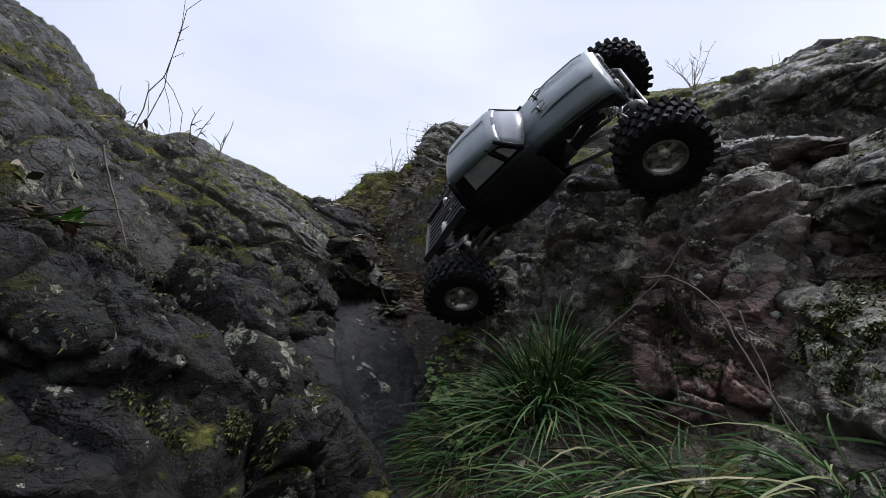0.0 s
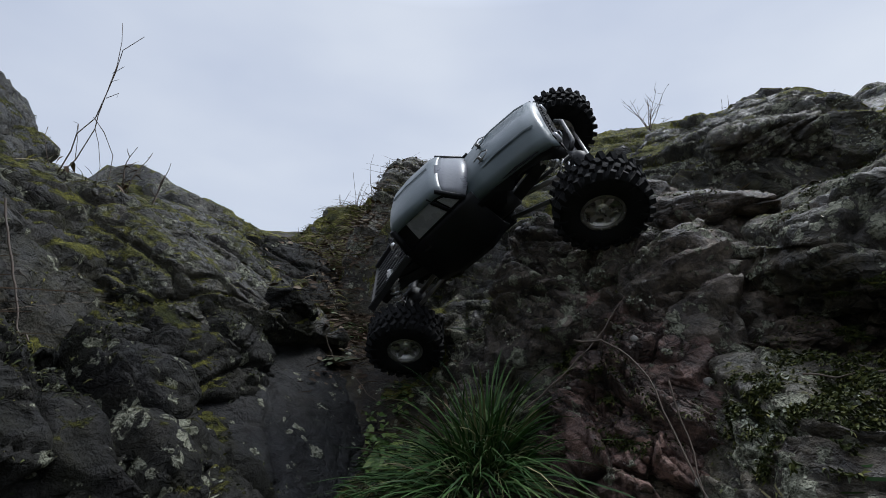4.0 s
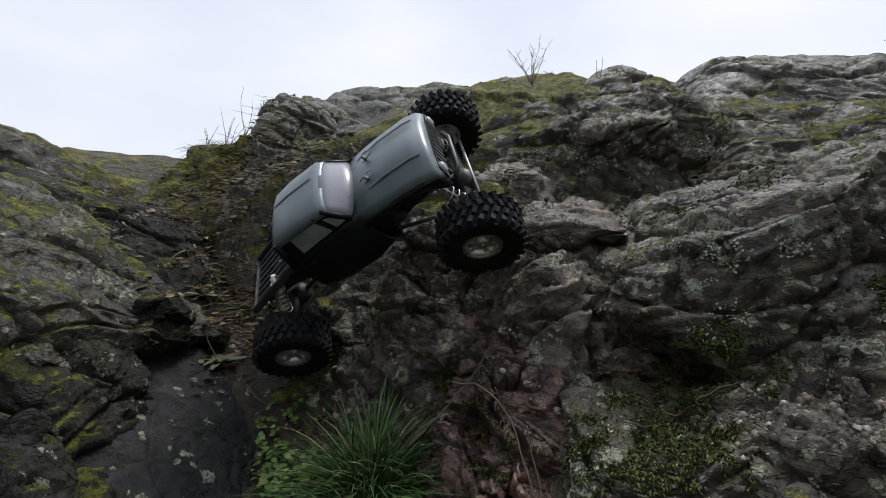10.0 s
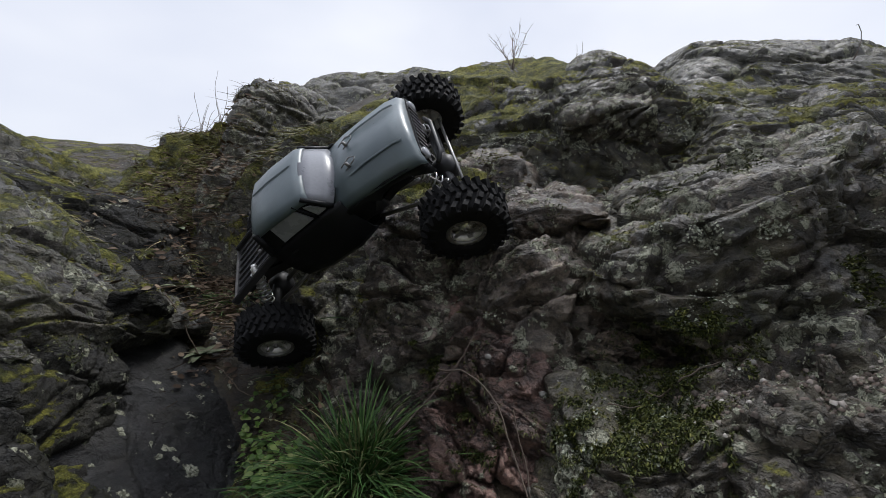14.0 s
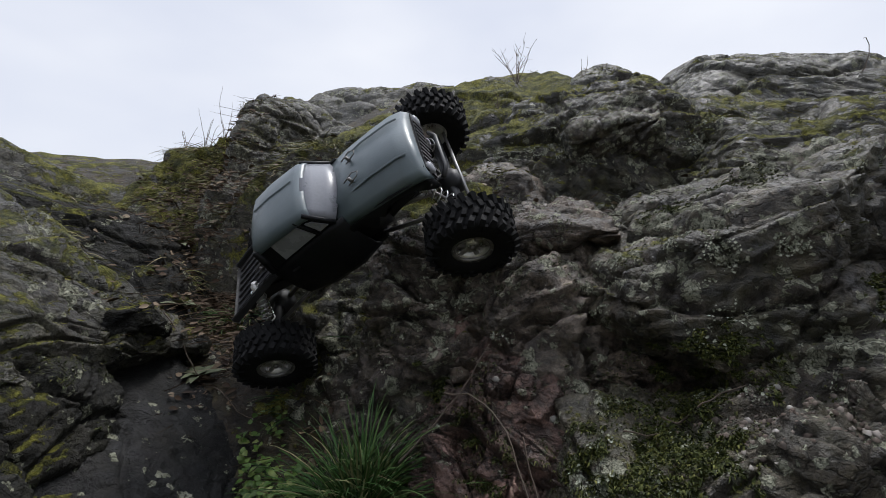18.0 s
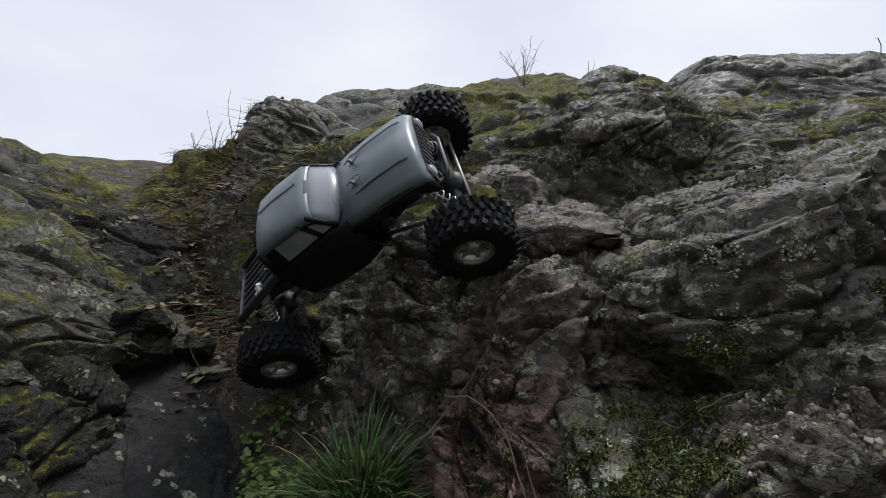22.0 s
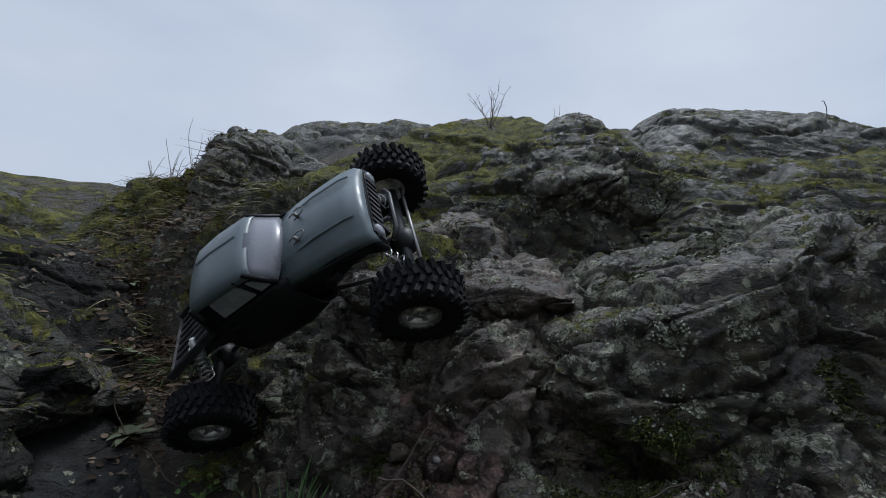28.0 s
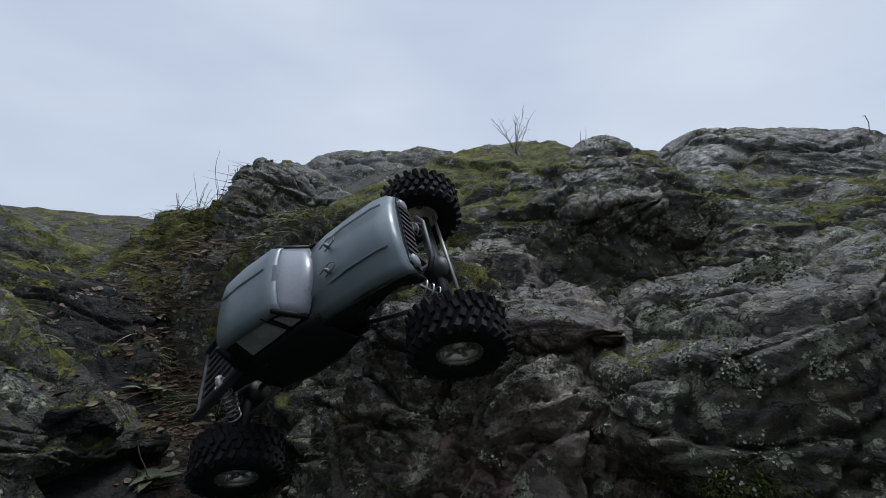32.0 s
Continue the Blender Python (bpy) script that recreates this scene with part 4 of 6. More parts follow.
def build_wheel(truck, m, side):
    """Rim with six spokes, a bolted ring, a hub nut and the tyre; side: -1 faces right, 1 left."""
    bm = bmesh.new()
    s = side
    revolve(bm, [(-0.016, 0.0235), (-0.016, 0.0215), (0.012, 0.0190), (0.014, 0.0215), (0.016, 0.0235)], 40)
    wheel = part("wheel", bm, M_ALU, truck, "worn aluminium six-spoke wheel", m=m)
    for k in range(6):
        rot = Matrix.Rotation(-2 * math.pi * k / 6, 4, "Y")
        bm = bmesh.new()
        box(bm, rot @ Vector((0.0128, s * 0.010, 0)), (0.0150, 0.0050, 0.0058), rot)
        part("spoke", bm, M_ALU, wheel, smooth=False)
    bm = bmesh.new()
    revolve(bm, [(s * 0.002, 0.0215), (s * 0.002, 0.0080), (s * 0.0135, 0.0078), (s * 0.0135, 0.001)], 32)
    part("hub", bm, M_ALU, wheel)
    tyre = part("tyre", build_tyre(bmesh.new()), M_RUBBER, truck, "chunky black off-road tyre", m=m)
    add_lugs(tyre)
    bm = bmesh.new()
    revolve(bm, [(s * 0.0165, 0.0198), (s * 0.0195, 0.0203), (s * 0.0195, 0.0240), (s * 0.0165, 0.0250)], 40)
    for k in range(16):
        a = 2 * math.pi * (k + 0.5) / 16
        p = Vector((0.0222 * math.cos(a), s * 0.0195, 0.0222 * math.sin(a)))
        tube(bm, [p, p + Vector((0, s * 0.0014, 0))], 0.0011, 6)
    part("beadlock_ring", bm, M_STEEL, wheel)
    bm = bmesh.new()
    tube(bm, [(0, s * 0.013, 0), (0, s * 0.017, 0), (0, s * 0.0182, 0)], [0.0034, 0.0034, 0.0022], 6)
    part("hub_nut", bm, M_STEEL, wheel)
    return wheel


def build_shock(truck, a, b):
    a, b = Vector(a), Vector(b)
    d = b - a
    bm = bmesh.new()
    tube(bm, [a, a + d * 0.06, a + d * 0.07, a + d * 0.55, a + d * 0.56], [0.004, 0.004, 0.0062, 0.0062, 0.003], 12)
    shock = part("shock", bm, M_ALU, truck, "silver coil-over shock")
    bm = bmesh.new()
    tube(bm, [a + d * 0.5, b], 0.0018, 8)
    part("shaft", bm, M_STEEL, shock)
    bm = bmesh.new()
    up = d.normalized()
    p, q = up.orthogonal().normalized(), up.cross(up.orthogonal().normalized())
    turns = [a + d * (0.2 + 0.75 * k / 84) + (p * math.cos(k * 2 * math.pi / 12) + q * math.sin(k * 2 * math.pi / 12)) * 0.0082 for k in range(85)]
    tube(bm, turns, 0.0011, 5)
    part("spring", bm, M_SPRING, shock)


def shell(parent, name, halves, material, label="", thick=0.0025, m=None):
    bm = bmesh.new()
    rows = [[Vector((x, y, z)) for y, z in pts] + [Vector((x, -y, z)) for y, z in reversed(pts) if abs(y) > 1e-6] for x, pts in halves]
    loft(bm, rows, close=False)
    bmesh.ops.solidify(bm, geom=bm.faces[:], thickness=thick)
    return part(name, bm, material, parent, label, m=m)


def quad_pane(parent, name, corners, material, label="", thick=0.0015):
    bm = bmesh.new()
    c = [Vector(p) for p in corners]
    n = (c[1] - c[0]).cross(c[2] - c[0]).normalized() * thick
    a, b = [bm.verts.new(p + n) for p in c], [bm.verts.new(p - n) for p in c]
    bm.faces.new(a)
    bm.faces.new(b[::-1])
    for k in range(4):
        bm.faces.new((a[k], b[k], b[(k + 1) % 4], a[(k + 1) % 4]))
    bmesh.ops.recalc_face_normals(bm, faces=bm.faces[:])
    return part(name, bm, material, parent, label, smooth=False)


def build_truck():
    truck = tagged(new("model_truck"), "small grey-green remote-controlled crawler pickup climbing the rock", "model truck")
    # hood and fenders: a shell from the cowl to the nose; halves run from the outside bottom over the top centre
    def hood_half(x, w, z, zb, crown=0.004):
        return (x, [(w * 1.055, z - 0.016), (w * 1.03, z - 0.009), (w * 0.95, z - 0.002), (w * 0.62, z + crown * 0.5), (w * 0.58, z + crown * 1.1), (0.0, z + crown * 1.4)])
    hood = shell(truck, "hood", [hood_half(0.036, 0.0555, 0.0905, 0.048), hood_half(0.07, 0.0575, 0.0935, 0.052), hood_half(0.11, 0.0600, 0.0925, 0.056), hood_half(0.14, 0.0610, 0.0905, 0.054),
                                 hood_half(0.156, 0.0600, 0.0865, 0.050), hood_half(0.163, 0.0575, 0.0790, 0.048, 0.002)], M_PAINT, "satin grey-green hood with raised creases")
    for s in (1, -1):
        bm = bmesh.new()
        loft(bm, [[Vector((x, s * y, z)) for y, z in ((w * 1.0, zb), (w * 1.045, (z + zb) / 2), (w * 1.05, z - 0.0158))] for x, w, z, zb in
                  ((0.046, 0.056, 0.092, 0.046), (0.07, 0.0575, 0.0935, 0.050), (0.085, 0.0585, 0.0932, 0.066), (0.11, 0.0600, 0.0925, 0.071), (0.14, 0.0610, 0.0905, 0.066), (0.156, 0.0600, 0.0865, 0.050), (0.162, 0.0575, 0.0800, 0.048))], close=False)
        bmesh.ops.solidify(bm, geom=bm.faces[:], thickness=0.0022)
        part("fender", bm, M_SIDE, hood, "black fender with an arch")
        bm = bmesh.new()
        loft(bm, [[(x, s * 0.034 + dy, z + dz) for dy, dz in ((-0.0016, 0), (0, 0.0016), (0.0016, 0))] for x, z in ((0.075, 0.0965), (0.10, 0.0985), (0.14, 0.0965), (0.152, 0.0935))], close=False)
        part("hood_crease", bm, M_PAINT, hood)
        # spring clip on a body post
        bm = bmesh.new()
        bx, by, bz = 0.078, s * 0.020 - 0.002, 0.098
        tube(bm, [(bx, by, bz - 0.002), (bx, by, bz + 0.008)], 0.0022, 8)
        tube(bm, [(bx - 0.004, by - 0.006, bz + 0.003), (bx + 0.010, by, bz + 0.004), (bx + 0.013, by + 0.003, bz + 0.006), (bx + 0.006, by + 0.005, bz + 0.008), (bx - 0.008, by - 0.002, bz + 0.007)], 0.0008, 6)
        part("body_clip", bm, M_STEEL, hood, "bent wire body clip")
    # nose with its grille
    bm = bmesh.new()
    box(bm, (0.161, 0, 0.066), (0.006, 0.112, 0.026), None, 0.002)
    nose = part("grille", bm, M_BLACK, truck, "black grille panel", smooth=False)
    for k in range(9):
        bm = bmesh.new()
        box(bm, (0.1648, -0.036 + 0.009 * k, 0.067), (0.0022, 0.0035, 0.019))
        part("grille_bar", bm, M_BLACK, nose, smooth=False)
    for s in (1, -1):
        bm = bmesh.new()
        tube(bm, [(0.160, s * 0.047, 0.067), (0.166, s * 0.047, 0.067), (0.1675, s * 0.047, 0.067)], [0.0075, 0.0075, 0.005], 16)
        part("headlight", bm, M_FROST, nose, "round pale headlight")
    bm = bmesh.new()
    tube(bm, [(0.166, -0.045, 0.043), (0.173, -0.03, 0.043), (0.173, 0.03, 0.043), (0.166, 0.045, 0.043)], 0.003, 8)
    part("bumper", bm, M_BLACK, truck)
    # cab lower body
    def cab_half(x, w, z, zb):
        return (x, [(w * 0.90, zb), (w * 1.04, zb + 0.012), (w * 1.10, (z + zb) / 2), (w * 1.06, z - 0.006), (w * 0.99, z)])
    for s in (1, -1):
        bm = bmesh.new()
        rows = [[Vector((x, s * y, z)) for y, z in pts] for x, pts in (cab_half(-0.075, 0.052, 0.084, 0.012), cab_half(-0.04, 0.054, 0.087, 0.005), cab_half(0.01, 0.055, 0.090, 0.006), cab_half(0.05, 0.056, 0.0925, 0.018))]
        loft(bm, rows, close=False)
        bmesh.ops.solidify(bm, geom=bm.faces[:], thickness=0.0025)
        door = part("door_side", bm, M_SIDE, truck, "black lower cab side")
        bm = bmesh.new()
        box(bm, (-0.045, s * 0.0610, 0.074), (0.012, 0.003, 0.003), None, 0.0008)
        part("door_handle", bm, M_BLACK, door, smooth=False)
    bm = bmesh.new()
    box(bm, (-0.076, 0, 0.052), (0.003, 0.104, 0.066), None, 0.001)
    part("cab_back", bm, M_SIDE, truck, smooth=False)
    # roof shell
    def roof_half(x, w, z):
        return (x, [(w * 1.06, z - 0.010), (w * 1.02, z - 0.003), (w * 0.86, z + 0.001), (w * 0.5, z + 0.0035), (0.0, z + 0.0045)])
    roof = shell(truck, "roof", [roof_half(0.0240, 0.0470, 0.1188), roof_half(0.0195, 0.0478, 0.1228), roof_half(0.011, 0.0490, 0.1252), (roof_half(-0.03, 0.0490, 0.1265)), roof_half(-0.060, 0.0470, 0.1245), roof_half(-0.068, 0.0450, 0.1200)], M_PAINT, "satin roof with a rear overhang")
    bm = bmesh.new()
    loft(bm, [[(x, 0.012 + dy, z + dz) for dy, dz in ((-0.0014, 0), (0, 0.0014), (0.0014, 0))] for x, z in ((0.010, 0.1300), (-0.03, 0.1312), (-0.058, 0.1290))], close=False)
    part("roof_crease", bm, M_PAINT, roof)
    # pillars and panes
    for s in (1, -1):
        for name, a, b, r in (("front_pillar", (0.040, s * 0.0548, 0.0910), (0.0165, s * 0.0482, 0.1215), 0.0030), ("rear_pillar", (-0.073, s * 0.0515, 0.083), (-0.064, s * 0.0465, 0.1195), 0.0052),
                              ("vent_pillar", (0.014, s * 0.0545, 0.090), (0.002, s * 0.0495, 0.1215), 0.0016)):
            bm = bmesh.new()
            tube(bm, [a, b], r, 6)
            part(name, bm, M_SIDE, truck)
        quad_pane(truck, "window_frame", [(0.039, s * 0.0520, 0.0905), (0.015, s * 0.0468, 0.1200), (-0.063, s * 0.0448, 0.1190), (-0.070, s * 0.0490, 0.0840)], M_SIDE, "black window surround")
        quad_pane(truck, "side_window", [(0.008, s * 0.0533, 0.0925), (-0.001, s * 0.0494, 0.1150), (-0.043, s * 0.0480, 0.1145), (-0.046, s * 0.0520, 0.0890)], M_FROST, "frosted grey side window")
        quad_pane(truck, "vent_window", [(0.031, s * 0.0535, 0.0938), (0.019, s * 0.0508, 0.1085), (0.011, s * 0.0502, 0.1115), (0.017, s * 0.0533, 0.0930)], M_FROST, "frosted triangular vent window")
    bm = bmesh.new()
    loft(bm, [[Vector((x0 + (x1 - x0) * u - (0.014 - 0.012 * u) * (k / 5) ** 2, (0.0535 - 0.0070 * u) * k / 5, 0.0965 - 0.0050 * (k / 5) ** 2 + (0.0300 - 0.0005 * (k / 5) ** 2) * u)) for k in range(-5, 6)]
              for x0, x1 in ((0.0545, 0.0205),) for u in (0.0, 0.33, 0.67, 1.0)], close=False)
    bmesh.ops.solidify(bm, geom=bm.faces[:], thickness=0.0015)
    part("windscreen", bm, M_SCREEN, truck, "pale frosted curved windscreen")
    quad_pane(truck, "rear_window", [(-0.0745, 0.043, 0.092), (-0.0745, -0.043, 0.092), (-0.0655, -0.041, 0.1130), (-0.0655, 0.041, 0.1130)], M_SCREEN, "frosted rear window")
    bm = bmesh.new()
    box(bm, (-0.0785, 0, 0.080), (0.0012, 0.046, 0.011), Matrix.Rotation(radians(-8), 4, "Y"), 0.0)
    badge = part("sticker", bm, M_STICKER, truck, "pale sticker with dark marks", smooth=False)
    for k in range(8):
        bm = bmesh.new()
        box(bm, (-0.0797, 0.0175 - 0.005 * k, 0.080 + (0.0015 if k in (3, 6) else 0)), (0.001, 0.0034, 0.0055), Matrix.Rotation(radians(-8), 4, "Y"))
        part("mark", bm, M_STICKER_BAR, badge, smooth=False)
    # bed deck with ribs, rails and tail lip
    tilt = Matrix.Translation((-0.080, 0, 0.0755)) @ Matrix.Rotation(radians(-12.5), 4, "Y")
    bm = bmesh.new()
    box(bm, (-0.056, 0, 0), (0.112, 0.096, 0.0025), None, 0.0006)
    deck = part("bed_deck", bm, M_DECK, truck, "dark ribbed load bed", smooth=False, m=tilt)
    for k in range(7):
        bm = bmesh.new()
        box(bm, (-0.056, -0.036 + 0.012 * k, 0.0022), (0.098, 0.0042, 0.0030), None, 0.001)
        part("rib", bm, M_DECK, deck, smooth=False)
    for s in (1, -1):
        bm = bmesh.new()
        box(bm, (-0.056, s * 0.0490, 0.003), (0.112, 0.004, 0.011), None, 0.0012)
        part("side_rail", bm, M_DECK, deck, smooth=False)
        bm = bmesh.new()
        px, py = -0.030, s * 0.017
        tube(bm, [(px, py, 0), (px, py, 0.009)], 0.0022, 8)
        tube(bm, [(px - 0.006, py - 0.005, 0.0055), (px + 0.009, py, 0.006), (px + 0.012, py + 0.004, 0.008), (px + 0.004, py + 0.005, 0.010), (px - 0.012, py - 0.001, 0.009)], 0.0009, 6)
        part("body_clip", bm, M_STEEL, deck, "bent wire body clip")
    bm = bmesh.new()
    box(bm, (-0.1135, 0, -0.001), (0.004, 0.100, 0.009), None, 0.001)
    part("tail_lip", bm, M_STEEL, deck, "scuffed pale tail edge", smooth=False)
    # frame, skid plate, gearbox, battery tray, servo
    for s in (1, -1):
        bm = bmesh.new()
        loft(bm, [[(x, s * 0.022 + dy, z + dz) for dy, dz in ((-0.002, -0.008), (0.002, -0.008), (0.002, 0.008), (-0.002, 0.008))] for x, z in ((-0.185, 0.040), (-0.13, 0.040), (-0.05, 0.022), (0.05, 0.022), (0.13, 0.042), (0.160, 0.042))])
        part("frame_rail", bm, M_BLACK, truck, smooth=False)
    bm = bmesh.new()
    box(bm, (0, 0, 0.008), (0.11, 0.072, 0.006), None, 0.002)
    part("skid_plate", bm, M_BLACK, truck, smooth=False)
    bm = bmesh.new()
    box(bm, (0.01, 0, 0.030), (0.06, 0.040, 0.038), None, 0.005)
    tube(bm, [(0.03, -0.022, 0.034), (0.075, -0.022, 0.034)], 0.016, 16)
    part("gearbox", bm, M_BLACK, truck)
    bm = bmesh.new()
    box(bm, (-0.125, 0, 0.045), (0.06, 0.040, 0.024), None, 0.003)
    part("battery_tray", bm, M_BLACK, truck, smooth=False)
    bm = bmesh.new()
    box(bm, (0.115, 0.012, 0.042), (0.034, 0.020, 0.028), None, 0.002)
    part("servo", bm, M_BLACK, truck, smooth=False)
    # axles lean with the ground: lift of the left and right hub at each end
    wheels = (("front", 0.1565, 0.004, 0.0, 0.0), ("rear", -0.1565, 0.0, 0.012, 0.0))
    for name, x, zl, zr, _ in wheels:
        bm = bmesh.new()
        tube(bm, [(x, 0.082, zl), (x, 0.02, zl * 0.7 + zr * 0.3), (x, -0.02, zl * 0.3 + zr * 0.7), (x, -0.082, zr)], 0.0075, 12)
        tube(bm, [(x - 0.016, -0.012, 0), (x - 0.010, -0.012, 0), (x + 0.010, -0.012, 0), (x + 0.016, -0.012, 0)], [0.010, 0.017, 0.017, 0.010], 16)
        part(name + "_axle", bm, M_BLACK, truck)
        for s in (1, -1):
            z = zl if s > 0 else zr
            build_shock(truck, (x + (-0.030 if x > 0 else 0.030), s * 0.031, 0.074), (x, s * 0.056, z + 0.010))
            bm = bmesh.new()
            tube(bm, [(x, s * 0.052, z - 0.006), (0.05 if x > 0 else -0.05, s * 0.026, 0.010)], 0.0030, 8)
            part("lower_link", bm, M_STEEL, truck, "grey metal suspension link")
            bm = bmesh.new()
            tube(bm, [(x, s * 0.014, z + 0.020), (0.045 if x > 0 else -0.045, s * 0.024, 0.030)], 0.0026, 8)
            part("upper_link", bm, M_BLACK, truck)
            steer = radians(-8) if x > 0 else 0
            build_wheel(truck, Matrix.Translation((x, s * 0.1065, z)) @ Matrix.Rotation(steer, 4, "Z") @ Matrix.Rotation(0.3 * s, 4, "Y") @ Matrix.Diagonal((1.0, 1.0, 1.0, 1)), s)
    bm = bmesh.new()
    tube(bm, [(0.172, 0.078, 0.004), (0.174, -0.078, 0.002)], 0.0022, 8)
    part("steering_rod", bm, M_STEEL, truck)
    for a, b in (((0.145, -0.01, 0.0), (0.05, 0.0, 0.02)), ((-0.145, -0.01, 0.0), (-0.03, 0.0, 0.02))):
        bm = bmesh.new()
        tube(bm, [a, b], 0.0038, 10)
        part("drive_shaft", bm, M_STEEL, truck)
    return truck


truck = build_truck()
fwd, left = Vector((0.797, -0.316, 0.514)).normalized(), Vector((-0.218, 0.644, 0.733))
left = (left - fwd * left.dot(fwd)).normalized()
up = fwd.cross(left)
TRUCK_AT = Vector((-0.151, 0.834, 0.517))
truck.matrix_basis = Matrix.Translation(TRUCK_AT) @ Matrix((fwd, left, up)).transposed().to_4x4() @ Matrix.Diagonal((1.215, 1.215, 1.215, 1))


# ---- plants, litter and crusts ----
bpy.context.view_layer.update()
GRAPH = bpy.context.evaluated_depsgraph_get()
STONES = {r["object"].name for r in ROCKS} | {"ground"}
SURFACE = {r["name"]: r["surface"] for r in ROCKS}


def drop(x, y, top=3.0):
    """The stone or soil straight below a point: its height and normal."""
    z = top
    for _ in range(12):
        hit, place, normal, _, ob, _ = scene.ray_cast(GRAPH, (x, y, z), (0, 0, -1))
        if not hit:
            break
        if ob.name in STONES:
            return place.z, normal
        z = place.z - 0.002
    return float(ground_height(np.array([x]), np.array([y]))[0]), Vector((0, 0, 1))


def leaf_material(name, stops, rough=0.55, trans=0.25):
    """Leaves and blades: colours along the ramp, one for each blade."""
    m, n, l, bsdf = nodes_of(name)
    geo = n.new("ShaderNodeNewGeometry")
    vein = noise_tex(n, l, geo.outputs["Position"], 180, 3, 0.6)
    col = ramp(n, l, geo.outputs["Random Per Island"], stops)
    col = mix_col(n, l, 0.6, col, ramp(n, l, vein, [(0.3, (0.55,) * 3), (0.7, (1.25,) * 3)]), "MULTIPLY")
    l.new(col, bsdf.inputs["Base Color"])
    bsdf.inputs["Roughness"].default_value = rough
    bsdf.inputs["Specular IOR Level"].default_value = 0.22
    bsdf.inputs["Transmission Weight"].default_value = 0.0
    bsdf.inputs["Subsurface Weight"].default_value = 0.0
    return m


M_GRASS = leaf_material("green_grass", [(0.0, (0.018, 0.045, 0.011)), (0.5, (0.042, 0.100, 0.022)), (0.84, (0.090, 0.145, 0.042)), (1.0, (0.26, 0.23, 0.12))], 0.6)
M_GRASS_Y = leaf_material("yellow_grass", [(0.0, (0.045, 0.058, 0.016)), (0.5, (0.120, 0.125, 0.030)), (0.8, (0.20, 0.175, 0.060)), (1.0, (0.27, 0.22, 0.12))])
M_MOSS_TIP = leaf_material("moss_tips", [(0.0, (0.030, 0.038, 0.010)), (0.5, (0.095, 0.100, 0.018)), (1.0, (0.19, 0.17, 0.035))], 0.8)
M_MOSS_DARK = leaf_material("dark_moss_tips", [(0.0, (0.015, 0.021, 0.007)), (0.5, (0.036, 0.046, 0.012)), (1.0, (0.085, 0.085, 0.022))], 0.8)
M_HOLLOW = leaf_material("feather_moss", [(0.0, (0.010, 0.015, 0.004)), (0.5, (0.036, 0.046, 0.010)), (0.85, (0.075, 0.085, 0.018)), (1.0, (0.14, 0.14, 0.035))], 0.75)
M_HERB = leaf_material("herb_leaves", [(0.0, (0.045, 0.085, 0.018)), (0.5, (0.085, 0.150, 0.030)), (1.0, (0.17, 0.20, 0.06))], 0.45)
M_BROADLEAF = leaf_material("broad_leaves", [(0.0, (0.045, 0.12, 0.022)), (1.0, (0.13, 0.28, 0.05))], 0.5)
M_ROSETTE = leaf_material("rosette_leaves", [(0.0, (0.075, 0.090, 0.050)), (1.0, (0.20, 0.22, 0.13))], 0.6)
M_LITTER = leaf_material("dead_leaves", [(0.0, (0.030, 0.018, 0.011)), (0.5, (0.085, 0.054, 0.032)), (0.85, (0.16, 0.115, 0.075)), (1.0, (0.26, 0.21, 0.15))], 0.7)
M_TWIG = plain_material("dry_twig", (0.085, 0.062, 0.045), 0.7, 0, 90, 0.4, 0.0005)
M_WEED = plain_material("dead_weed_stem", (0.120, 0.090, 0.070), 0.75, 0, 90, 0.4, 0.0005)
M_FLAKE = leaf_material("lichen_crust", [(0.0, (0.14, 0.15, 0.11)), (0.6, (0.30, 0.315, 0.24)), (1.0, (0.55, 0.56, 0.45))], 0.85)
M_CHIP = leaf_material("stone_chip", [(0.0, (0.03, 0.024, 0.02)), (0.5, (0.10, 0.075, 0.06)), (0.85, (0.17, 0.14, 0.12)), (1.0, (0.36, 0.34, 0.31))], 0.8)
M_PEBBLE = plain_material("pale_pebble", (0.22, 0.21, 0.19), 0.7, 0, 120, 0.3, 0.0006)
RNG = random.Random(11)


